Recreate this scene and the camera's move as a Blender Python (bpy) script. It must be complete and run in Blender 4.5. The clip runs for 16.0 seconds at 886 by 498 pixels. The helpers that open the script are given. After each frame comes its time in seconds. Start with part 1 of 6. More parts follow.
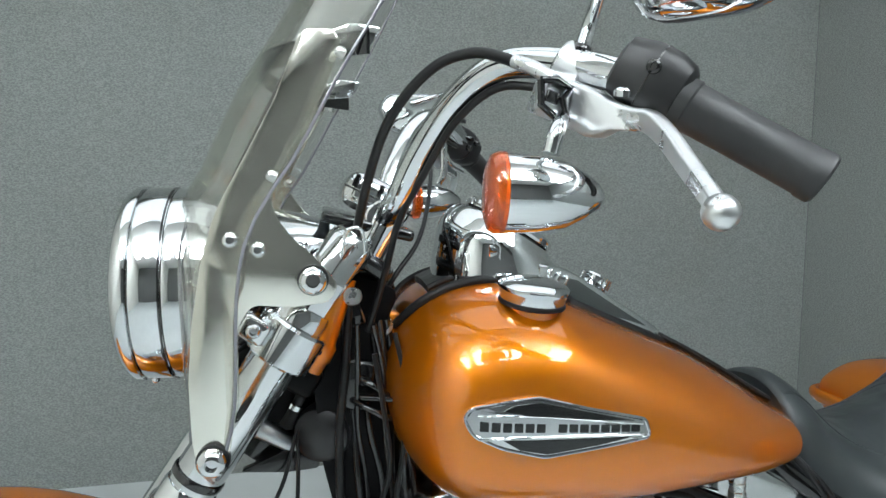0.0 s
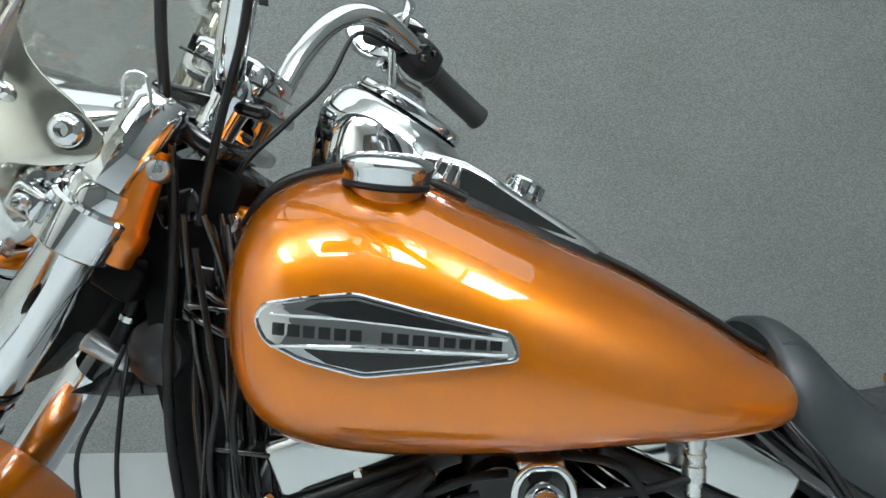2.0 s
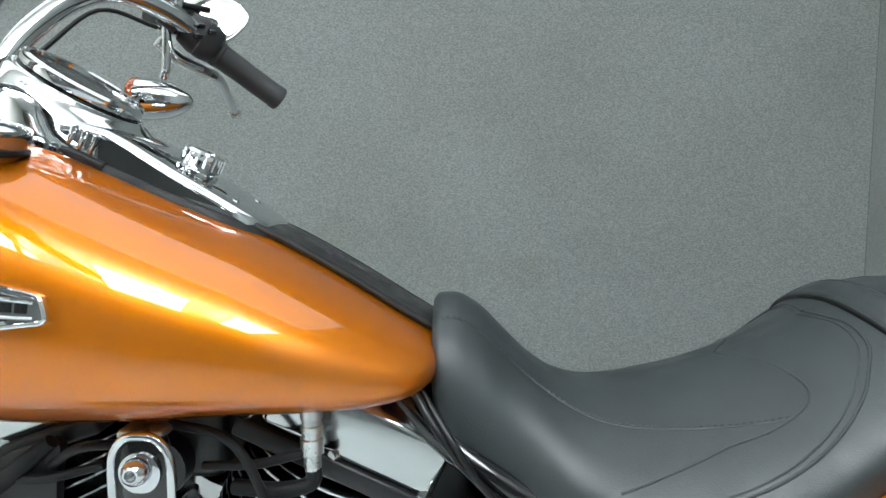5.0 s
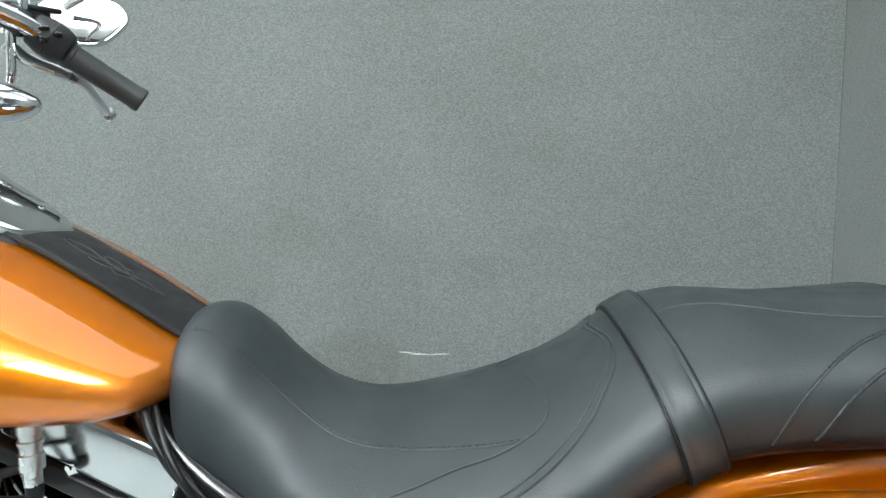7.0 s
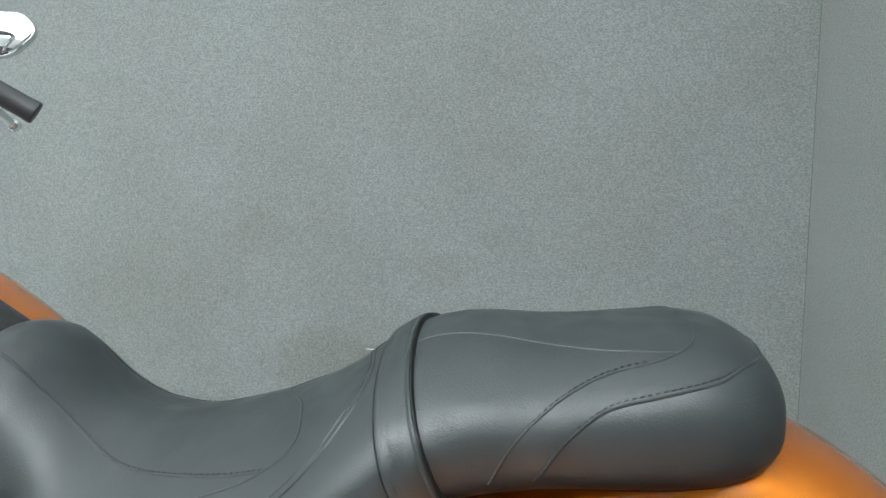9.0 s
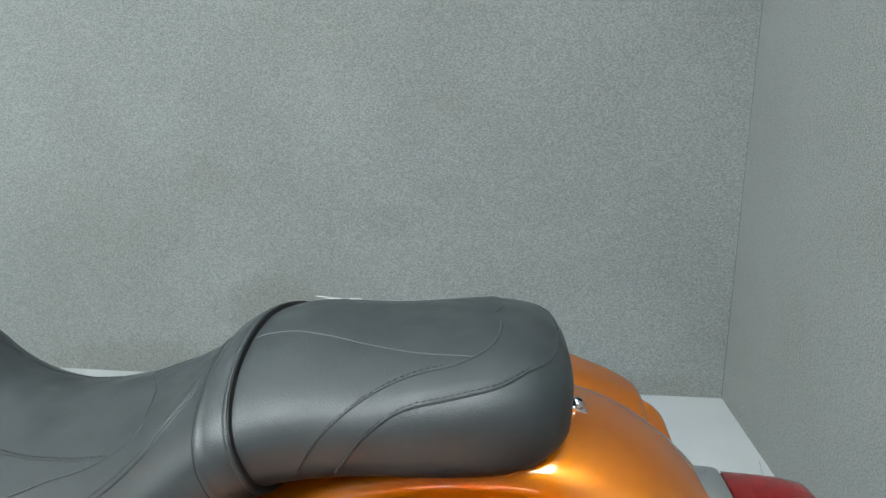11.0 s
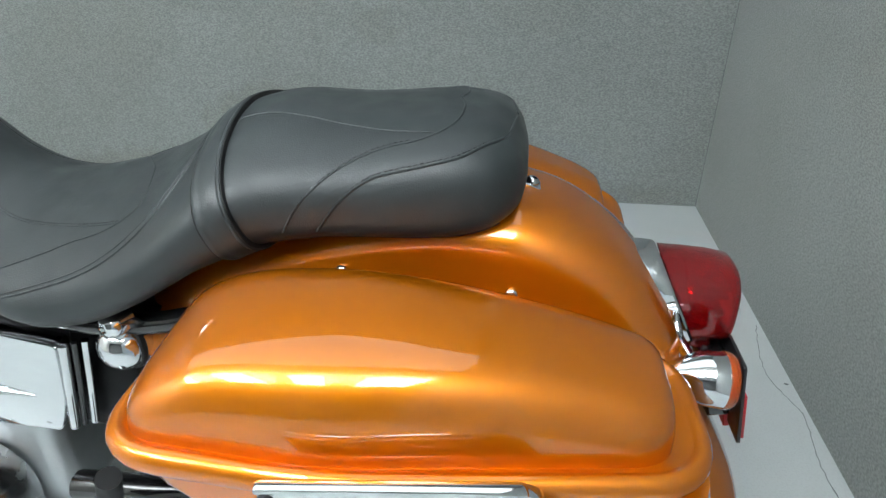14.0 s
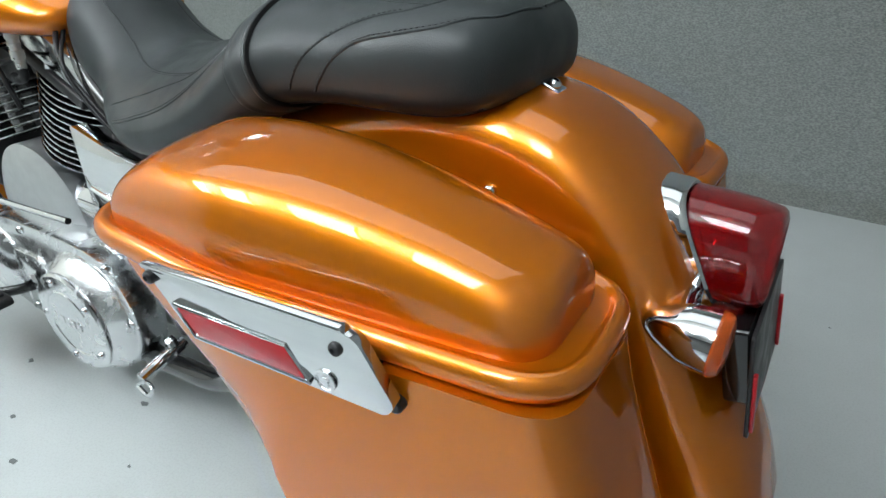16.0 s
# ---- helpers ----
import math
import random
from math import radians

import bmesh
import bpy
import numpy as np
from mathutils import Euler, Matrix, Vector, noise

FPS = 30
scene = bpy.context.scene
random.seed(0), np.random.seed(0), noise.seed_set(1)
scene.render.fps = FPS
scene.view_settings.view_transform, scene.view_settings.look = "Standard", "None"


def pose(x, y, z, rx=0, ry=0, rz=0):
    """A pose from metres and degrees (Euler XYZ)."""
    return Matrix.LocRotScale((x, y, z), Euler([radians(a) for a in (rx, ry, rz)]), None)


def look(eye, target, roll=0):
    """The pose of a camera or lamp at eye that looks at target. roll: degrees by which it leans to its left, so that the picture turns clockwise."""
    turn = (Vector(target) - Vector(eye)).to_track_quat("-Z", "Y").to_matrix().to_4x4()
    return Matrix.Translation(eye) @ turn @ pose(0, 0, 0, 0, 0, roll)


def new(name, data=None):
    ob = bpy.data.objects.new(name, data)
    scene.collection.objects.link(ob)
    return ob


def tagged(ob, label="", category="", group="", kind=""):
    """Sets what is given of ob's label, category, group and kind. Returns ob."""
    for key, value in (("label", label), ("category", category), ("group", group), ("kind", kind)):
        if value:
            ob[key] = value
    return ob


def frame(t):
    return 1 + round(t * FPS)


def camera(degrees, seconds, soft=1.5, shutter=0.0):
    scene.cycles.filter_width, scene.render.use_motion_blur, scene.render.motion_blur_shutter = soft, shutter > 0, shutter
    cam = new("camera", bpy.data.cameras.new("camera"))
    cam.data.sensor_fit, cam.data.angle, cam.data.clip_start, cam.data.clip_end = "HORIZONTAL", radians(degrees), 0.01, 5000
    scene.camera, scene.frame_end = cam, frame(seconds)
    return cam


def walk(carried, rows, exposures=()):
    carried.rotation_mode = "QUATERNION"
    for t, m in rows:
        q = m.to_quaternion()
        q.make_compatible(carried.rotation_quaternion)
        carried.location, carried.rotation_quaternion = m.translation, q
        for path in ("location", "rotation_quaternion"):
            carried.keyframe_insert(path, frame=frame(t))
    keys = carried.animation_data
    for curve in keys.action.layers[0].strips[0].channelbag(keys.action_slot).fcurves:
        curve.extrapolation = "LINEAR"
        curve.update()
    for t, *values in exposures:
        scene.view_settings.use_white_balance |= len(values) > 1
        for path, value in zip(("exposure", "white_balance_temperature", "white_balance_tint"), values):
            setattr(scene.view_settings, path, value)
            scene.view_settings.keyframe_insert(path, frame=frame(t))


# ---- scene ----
cam = camera(69.8, 16.0)
PATH = [
    (0, (0.132, 0.046, 1.098), (0.514, 1.997, 0.875), -0.3),
    (0.5, (0.205, 0.075, 1.054), (0.458, 2.047, 0.837), -0.3),
    (1, (0.279, 0.108, 1.014), (0.423, 2.091, 0.802), -0.2),
    (1.5, (0.342, 0.142, 0.98), (0.423, 2.13, 0.777), -0.1),
    (2, (0.408, 0.168, 0.952), (0.438, 2.159, 0.768), -0.2),
    (2.5, (0.466, 0.182, 0.943), (0.482, 2.172, 0.747), -0.2),
    (3, (0.539, 0.182, 0.938), (0.52, 2.172, 0.736), -0.2),
    (3.5, (0.607, 0.178, 0.932), (0.567, 2.168, 0.735), -0.2),
    (6, (0.924, 0.184, 0.922), (0.832, 2.173, 0.732), -0.4),
    (6.5, (1.001, 0.208, 0.925), (0.866, 2.194, 0.73), -0.5),
    (7, (1.057, 0.222, 0.932), (0.906, 2.206, 0.728), -0.4),
    (7.5, (1.114, 0.232, 0.944), (0.929, 2.21, 0.714), -0.6),
    (8, (1.176, 0.24, 0.954), (0.954, 2.213, 0.709), -0.8),
    (8.5, (1.243, 0.25, 0.957), (0.988, 2.219, 0.717), -0.7),
    (9, (1.305, 0.258, 0.965), (1.04, 2.226, 0.723), -0.7),
    (9.5, (1.357, 0.269, 0.979), (1.095, 2.236, 0.727), -0.8),
    (9.7, (1.379, 0.276, 0.985), (1.116, 2.242, 0.725), -0.7),
    (12, (1.468, 0.223, 1.063), (1.285, 2.087, 0.361), -0.0),
    (12.5, (1.465, 0.215, 1.059), (1.303, 2.035, 0.247), -0.0),
    (13, (1.461, 0.199, 1.044), (1.320, 1.993, 0.170), -0.0),
    (13.5, (1.466, 0.185, 1.035), (1.333, 1.949, 0.102), 0.4),
    (14, (1.497, 0.176, 1.024), (1.304, 1.910, 0.048), 0.1),
    (14.5, (1.554, 0.173, 0.994), (1.236, 1.89, 0.018), -0.8),
    (15, (1.618, 0.184, 0.97), (1.145, 1.857, -0.018), -0.1),
    (15.5, (1.71, 0.213, 0.955), (0.979, 1.775, -0.059), -0.2),
    (16, (1.79, 0.228, 0.918), (0.845, 1.688, -0.071), -0.5),
]
EXPOSURES = ((0.0, -0.85), (1.5, -0.81), (3.5, -0.61), (6.0, -0.49), (7.0, -0.34), (9.5, -0.25), (12.5, -0.35), (14.0, -0.54), (15.5, -0.75), (16.0, -0.85))
walk(cam, [(t, look(eye, target, roll)) for t, eye, target, roll in PATH], EXPOSURES)

# ---- world, lamps, exposure ----
world = bpy.data.worlds.new("world")
scene.world = world
world.use_nodes = True
world.node_tree.nodes["Background"].inputs[0].default_value = (0.75, 0.85, 1.0, 1)
world.node_tree.nodes["Background"].inputs[1].default_value = 0.15
LAMP_POWER = 28.0

LEAN = 0.05       # the motorcycle stands a little over to its right
YC = 0.865        # the motorcycle's middle plane
WALL_Y, WALL_X = 2.428, 2.2
ROOM_X0, ROOM_Y0, ROOM_H = -2.0, -3.4, 3.0


# ---- materials ----
def material(name):
    m = bpy.data.materials.new(name)
    m.use_nodes = True
    nt = m.node_tree
    return m, nt, nt.nodes["Principled BSDF"]


def put_in(bsdf, **values):
    for key, value in values.items():
        socket = bsdf.inputs[key.replace("_", " ")]
        socket.default_value = value if not isinstance(value, tuple) else (*value, 1.0)[:4]


def grain(nt, bsdf, scale, strength, distance=0.001, detail=4.0, stretch=(1, 1, 1)):
    """Fine relief from a noise in object space."""
    tc = nt.nodes.new("ShaderNodeTexCoord")
    mp = nt.nodes.new("ShaderNodeMapping")
    mp.inputs["Scale"].default_value = stretch
    nz = nt.nodes.new("ShaderNodeTexNoise")
    nz.inputs["Scale"].default_value = scale
    nz.inputs["Detail"].default_value = detail
    bp = nt.nodes.new("ShaderNodeBump")
    bp.inputs["Strength"].default_value = strength
    bp.inputs["Distance"].default_value = distance
    nt.links.new(tc.outputs["Object"], mp.inputs["Vector"])
    nt.links.new(mp.outputs["Vector"], nz.inputs["Vector"])
    nt.links.new(nz.outputs["Fac"], bp.inputs["Height"])
    nt.links.new(bp.outputs["Normal"], bsdf.inputs["Normal"])
    return nz, bp


def mottled(nt, bsdf, socket, scale, low, high, lo=0.35, hi=0.65, detail=5.0, stretch=(1, 1, 1)):
    """A noise between two colours or values into one socket."""
    tc = nt.nodes.new("ShaderNodeTexCoord")
    mp = nt.nodes.new("ShaderNodeMapping")
    mp.inputs["Scale"].default_value = stretch
    nz = nt.nodes.new("ShaderNodeTexNoise")
    nz.inputs["Scale"].default_value = scale
    nz.inputs["Detail"].default_value = detail
    ramp = nt.nodes.new("ShaderNodeValToRGB")
    as_rgb = lambda v: (*v, 1) if isinstance(v, tuple) else (v, v, v, 1)
    ramp.color_ramp.elements[0].position, ramp.color_ramp.elements[0].color = lo, as_rgb(low)
    ramp.color_ramp.elements[1].position, ramp.color_ramp.elements[1].color = hi, as_rgb(high)
    nt.links.new(tc.outputs["Object"], mp.inputs["Vector"])
    nt.links.new(mp.outputs["Vector"], nz.inputs["Vector"])
    nt.links.new(nz.outputs["Fac"], ramp.inputs["Fac"])
    if socket:
        nt.links.new(ramp.outputs["Color"], bsdf.inputs[socket])
    return ramp


def mixed(nt, a, b, mode="MULTIPLY", fac=1.0):
    mx = nt.nodes.new("ShaderNodeMix")
    mx.data_type, mx.blend_type = "RGBA", mode
    mx.inputs[0].default_value = fac
    nt.links.new(a, mx.inputs[6])
    nt.links.new(b, mx.inputs[7])
    return mx.outputs[2]


def simple(name, base, rough, metal=0.0, coat=0.0, bump=None, vary=0.0, spec=0.5):
    m, nt, b = material(name)
    put_in(b, Base_Color=base, Roughness=rough, Metallic=metal, Coat_Weight=coat, Coat_Roughness=0.03, Specular_IOR_Level=spec)
    if bump:
        grain(nt, b, *bump)
    if vary:
        mottled(nt, b, "Roughness", 35.0, max(rough - vary, 0.0), min(rough + vary, 1.0))
    return m


CHROME = simple("chrome", (0.66, 0.675, 0.685), 0.045, 1.0, bump=(60.0, 0.012, 0.002), vary=0.03)
ALLOY = simple("polished_aluminium", (0.72, 0.73, 0.74), 0.22, 1.0, bump=(140.0, 0.04, 0.001), vary=0.08)
LEVER = simple("satin_aluminium", (0.66, 0.67, 0.68), 0.33, 1.0, bump=(160.0, 0.05, 0.001), vary=0.08)
CAST = simple("cast_aluminium", (0.52, 0.54, 0.55), 0.42, 1.0, bump=(260.0, 0.25, 0.001), vary=0.1)
STEEL = simple("zinc_steel", (0.6, 0.61, 0.6), 0.3, 1.0, vary=0.08)
GLOSS_BLACK = simple("gloss_black_enamel", (0.005, 0.005, 0.0055), 0.16, coat=0.6, vary=0.06)
SATIN_BLACK = simple("satin_black_paint", (0.008, 0.008, 0.009), 0.4, bump=(300.0, 0.1, 0.0006), vary=0.08)
RUBBER = simple("black_rubber", (0.006, 0.0062, 0.0066), 0.55, bump=(420.0, 0.2, 0.0006), vary=0.1, spec=0.3)
GRIP_RUBBER = simple("grip_rubber", (0.02, 0.021, 0.022), 0.5, bump=(500.0, 0.15, 0.0005), vary=0.06)
CABLE = simple("cable_sheath", (0.005, 0.0052, 0.0056), 0.36, vary=0.06, spec=0.35)
TYRE = simple("tyre_rubber", (0.025, 0.025, 0.025), 0.8, bump=(180.0, 0.3, 0.001))
BADGE_BLACK = simple("badge_black", (0.007, 0.0075, 0.008), 0.25, coat=0.3)
WHITE_PAINT = simple("ceiling_paint", (0.78, 0.78, 0.76), 0.8, bump=(90.0, 0.1, 0.001))
SHOP_WALL = simple("shop_wall", (0.11, 0.113, 0.11), 0.8, bump=(60.0, 0.1, 0.001))


def make_orange():
    m, nt, b = material("amber_metallic_paint")
    put_in(b, Metallic=0.76, Roughness=0.39, Specular_Tint=(0.72, 0.30, 0.10), Coat_Weight=1.0, Coat_Roughness=0.012, Coat_IOR=1.62, Coat_Tint=(0.97, 0.78, 0.36))
    flake = mottled(nt, b, None, 2200.0, (0.595, 0.206, 0.006), (0.655, 0.234, 0.008), 0.3, 0.7, 2.0)
    broad = mottled(nt, b, None, 9.0, (0.94, 0.94, 0.94), (1.0, 1.0, 1.0))
    nt.links.new(mixed(nt, flake.outputs[0], broad.outputs[0]), b.inputs["Base Color"])
    return m


def make_vinyl():
    m, nt, b = material("black_seat_vinyl")
    put_in(b, Roughness=0.44, Specular_IOR_Level=0.45)
    mottled(nt, b, "Base Color", 14.0, (0.0175, 0.0220, 0.0232), (0.024, 0.0298, 0.0312))
    mottled(nt, b, "Roughness", 22.0, 0.4, 0.52)
    tc = nt.nodes.new("ShaderNodeTexCoord")
    vo = nt.nodes.new("ShaderNodeTexVoronoi")
    vo.inputs["Scale"].default_value = 620.0
    bp = nt.nodes.new("ShaderNodeBump")
    bp.inputs["Strength"].default_value, bp.inputs["Distance"].default_value = 0.16, 0.0007
    bp2 = nt.nodes.new("ShaderNodeBump")
    nz = nt.nodes.new("ShaderNodeTexNoise")
    nz.inputs["Scale"].default_value, nz.inputs["Detail"].default_value = 26.0, 3.0
    bp2.inputs["Strength"].default_value, bp2.inputs["Distance"].default_value = 0.12, 0.004
    nt.links.new(tc.outputs["Object"], vo.inputs["Vector"])
    nt.links.new(tc.outputs["Object"], nz.inputs["Vector"])
    nt.links.new(vo.outputs["Distance"], bp.inputs["Height"])
    nt.links.new(nz.outputs["Fac"], bp2.inputs["Height"])
    nt.links.new(bp2.outputs["Normal"], bp.inputs["Normal"])
    nt.links.new(bp.outputs["Normal"], b.inputs["Normal"])
    return m


def make_carpet(name, dark, light, dirt, stains=()):
    """Short loop-pile wall carpet: fine speckle, soft blotches and a dirt band of its own shape."""
    m, nt, b = material(name)
    put_in(b, Roughness=0.95, Specular_IOR_Level=0.15)
    speck = mottled(nt, b, None, 135.0, dark, light, 0.38, 0.62, 3.5, (1, 1, 2.2))
    blot = mottled(nt, b, None, 2.2, (0.94, 0.94, 0.935), (1.0, 1.0, 1.0), 0.3, 0.7, 6.0)
    fibre = mottled(nt, b, None, 46.0, (0.95, 0.953, 0.956), (1.03, 1.03, 1.03), 0.35, 0.65, 4.0, (1, 1, 2.0))
    smut = mottled(nt, b, None, 1.1, dirt, (1.0, 1.0, 1.0), 0.3, 0.52, 7.0)
    c = mixed(nt, speck.outputs[0], blot.outputs[0])
    c = mixed(nt, c, fibre.outputs[0])
    c = mixed(nt, c, smut.outputs[0])
    # brown smudges rubbed into the pile, each round a spot of its own
    tc = nt.nodes.new("ShaderNodeTexCoord")
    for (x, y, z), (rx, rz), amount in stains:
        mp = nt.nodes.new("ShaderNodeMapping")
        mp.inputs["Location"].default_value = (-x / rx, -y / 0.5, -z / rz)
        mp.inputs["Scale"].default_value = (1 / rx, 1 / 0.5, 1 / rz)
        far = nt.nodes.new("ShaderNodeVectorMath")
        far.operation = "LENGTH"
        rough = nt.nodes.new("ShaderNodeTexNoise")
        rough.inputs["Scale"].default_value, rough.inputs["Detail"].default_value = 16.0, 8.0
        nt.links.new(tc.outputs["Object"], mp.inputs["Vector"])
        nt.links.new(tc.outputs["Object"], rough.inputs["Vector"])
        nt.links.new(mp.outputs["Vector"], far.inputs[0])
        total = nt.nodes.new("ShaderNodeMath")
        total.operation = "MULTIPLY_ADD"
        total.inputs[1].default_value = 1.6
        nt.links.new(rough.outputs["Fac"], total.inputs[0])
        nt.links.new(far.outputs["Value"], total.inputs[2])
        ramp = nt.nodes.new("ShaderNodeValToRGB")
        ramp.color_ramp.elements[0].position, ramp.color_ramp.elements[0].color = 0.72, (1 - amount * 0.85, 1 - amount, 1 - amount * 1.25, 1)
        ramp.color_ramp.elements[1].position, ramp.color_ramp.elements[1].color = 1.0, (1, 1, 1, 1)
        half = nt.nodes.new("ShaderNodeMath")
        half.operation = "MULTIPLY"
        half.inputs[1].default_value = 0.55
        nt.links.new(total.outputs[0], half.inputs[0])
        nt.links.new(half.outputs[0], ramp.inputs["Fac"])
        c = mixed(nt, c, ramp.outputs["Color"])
    nt.links.new(c, b.inputs["Base Color"])
    grain(nt, b, 150.0, 0.75, 0.0035, 5.0, (1, 1, 1.8))
    put_in(b, Sheen_Weight=0.15, Sheen_Roughness=0.6)
    return m


def make_floor():
    m, nt, b = material("grey_floor_paint")
    put_in(b, Specular_IOR_Level=0.5)
    base = mottled(nt, b, None, 3.0, (0.42, 0.448, 0.448), (0.455, 0.483, 0.483), 0.3, 0.7, 8.0)
    scuff = mottled(nt, b, None, 11.0, (0.965, 0.965, 0.96), (1.0, 1.0, 1.0), 0.2, 0.6, 9.0)
    speck = mottled(nt, b, None, 240.0, (0.93, 0.93, 0.93), (1.0, 1.0, 1.0), 0.35, 0.55, 2.0)
    c = mixed(nt, base.outputs[0], scuff.outputs[0])
    nt.links.new(mixed(nt, c, speck.outputs[0]), b.inputs["Base Color"])
    mottled(nt, b, "Roughness", 7.0, 0.30, 0.36, 0.2, 0.8)
    grain(nt, b, 30.0, 0.08, 0.002, 6.0)
    return m


def make_lens(name, colour, trans=0.75):
    m, nt, b = material(name)
    put_in(b, Base_Color=colour, Roughness=0.06, Transmission_Weight=trans, IOR=1.46, Coat_Weight=0.5, Coat_Roughness=0.02)
    return m


def make_sheet():
    """Thin clear polycarbonate: mostly see-through, glossy at grazing angles."""
    m, nt, b = material("tinted_polycarbonate")
    out = nt.nodes["Material Output"]
    nt.nodes.remove(b)
    tr = nt.nodes.new("ShaderNodeBsdfTransparent")
    tr.inputs[0].default_value = (0.965, 0.968, 0.96, 1)
    gl = nt.nodes.new("ShaderNodeBsdfGlossy")
    gl.inputs["Roughness"].default_value = 0.05
    gl.inputs["Color"].default_value = (0.95, 0.94, 0.88, 1)
    fr = nt.nodes.new("ShaderNodeLayerWeight")
    fr.inputs["Blend"].default_value = 0.5
    pw = nt.nodes.new("ShaderNodeMath")
    pw.operation = "POWER"
    pw.inputs[1].default_value = 3.4
    sc = nt.nodes.new("ShaderNodeMath")
    sc.operation = "MULTIPLY_ADD"
    sc.inputs[1].default_value, sc.inputs[2].default_value = 0.85, 0.04
    nt.links.new(fr.outputs["Facing"], pw.inputs[0])
    nt.links.new(pw.outputs[0], sc.inputs[0])
    haze = nt.nodes.new("ShaderNodeBsdfTranslucent")
    haze.inputs["Color"].default_value = (0.9, 0.89, 0.80, 1)
    hz = nt.nodes.new("ShaderNodeMixShader")
    hz.inputs[0].default_value = 0.02
    nt.links.new(tr.outputs[0], hz.inputs[1])
    nt.links.new(haze.outputs[0], hz.inputs[2])
    mx = nt.nodes.new("ShaderNodeMixShader")
    nt.links.new(sc.outputs[0], mx.inputs[0])
    nt.links.new(hz.outputs[0], mx.inputs[1])
    nt.links.new(gl.outputs[0], mx.inputs[2])
    nt.links.new(mx.outputs[0], out.inputs["Surface"])
    return m


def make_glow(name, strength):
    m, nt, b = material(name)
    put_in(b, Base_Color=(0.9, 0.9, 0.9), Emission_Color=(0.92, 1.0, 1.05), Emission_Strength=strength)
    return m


ORANGE = make_orange()
VINYL = make_vinyl()
CARPET = make_carpet("grey_wall_carpet", (0.168, 0.183, 0.178), (0.268, 0.285, 0.276), (0.94, 0.925, 0.895),
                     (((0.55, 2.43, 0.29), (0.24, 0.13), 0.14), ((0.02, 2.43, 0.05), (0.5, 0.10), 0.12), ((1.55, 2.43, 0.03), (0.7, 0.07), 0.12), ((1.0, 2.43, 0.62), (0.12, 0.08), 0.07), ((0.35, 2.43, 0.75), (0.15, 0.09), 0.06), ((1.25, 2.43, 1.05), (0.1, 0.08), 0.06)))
FLOOR = make_floor()
AMBER = make_lens("amber_lens", (1.0, 0.16, 0.01))
RED = make_lens("red_lens", (0.46, 0.004, 0.007), 0.8)
RED_DARK = simple("red_reflector", (0.36, 0.006, 0.012), 0.32, coat=0.03, bump=(700.0, 0.3, 0.0008))
SHEET = make_sheet()
GLOW = make_glow("lamp_diffuser", LAMP_POWER)
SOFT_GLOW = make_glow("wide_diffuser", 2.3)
SILVER_BULB = simple("lamp_reflector", (0.8, 0.8, 0.8), 0.12, 1.0)
DEEP_BLACK = simple("matt_black_casting_and_shade", (0.0025, 0.0025, 0.0028), 0.45, bump=(200.0, 0.1, 0.001), vary=0.1, spec=0.12)
SHOP_WHITE = simple("white_wall_paint", (0.70, 0.695, 0.64), 0.8, bump=(60.0, 0.1, 0.001))
MIRROR = simple("mirror_glass", (0.93, 0.94, 0.95), 0.01, 1.0)
SCRATCH = simple("torn_backing", (0.72, 0.74, 0.72), 0.9)
CRACK = simple("crack_shadow", (0.13, 0.14, 0.14), 0.9)
ROCKER = simple("rocker_chrome", (0.52, 0.535, 0.535), 0.15, 1.0, bump=(60.0, 0.012, 0.001), vary=0.05)
# chrome with a darkened colour that stands for a dark reflection
DARK_MIRROR = simple("chrome_dark_reflection", (0.20, 0.21, 0.21), 0.10, 1.0, vary=0.04)
EDGE = simple("polycarbonate_edge", (0.15, 0.15, 0.17), 0.15, coat=0.5)
BRACKET = simple("polished_bracket_steel", (0.82, 0.805, 0.73), 0.13, 1.0, bump=(90.0, 0.03, 0.001), vary=0.06)
SEAM = simple("seam_thread", (0.010, 0.011, 0.012), 0.6)


# ---- mesh helpers ----
def P(x, s, z):
    """x along the motorcycle (tail is +), s sideways (its left is +), z up; the far side hangs a little."""
    return Vector((x, YC - s, z + LEAN * min(s, 0.0)))


def bez(pts, n=6):
    """A smooth line through points (Catmull-Rom), n steps a stretch; points of any dimension."""
    q = [np.array(p, float) for p in pts]
    q = [2 * q[0] - q[1], *q, 2 * q[-1] - q[-2]]
    out = []
    for i in range(1, len(q) - 2):
        a, b, c, d = q[i - 1 : i + 3]
        for k in range(n):
            t = k / n
            out.append(0.5 * (2 * b + (c - a) * t + (2 * a - 5 * b + 4 * c - d) * t * t + (3 * b - a - 3 * c + d) * t**3))
    out.append(q[-2])
    return out


def curve(xs, ys):
    """A smooth function through points (monotone cubic)."""
    xs, ys = np.array(xs, float), np.array(ys, float)
    d = np.diff(ys) / np.diff(xs)
    m = np.zeros(len(xs))
    m[0], m[-1] = d[0], d[-1]
    for i in range(1, len(xs) - 1):
        m[i] = 0 if d[i - 1] * d[i] <= 0 else 2 * d[i - 1] * d[i] / (d[i - 1] + d[i])

    def f(x):
        x = min(max(x, xs[0]), xs[-1])
        i = min(int(np.searchsorted(xs, x, side="right")) - 1, len(xs) - 2)
        h = xs[i + 1] - xs[i]
        t = (x - xs[i]) / h
        return float((2 * t**3 - 3 * t**2 + 1) * ys[i] + (t**3 - 2 * t**2 + t) * h * m[i] + (3 * t**2 - 2 * t**3) * ys[i + 1] + (t**3 - t**2) * h * m[i + 1])

    return f


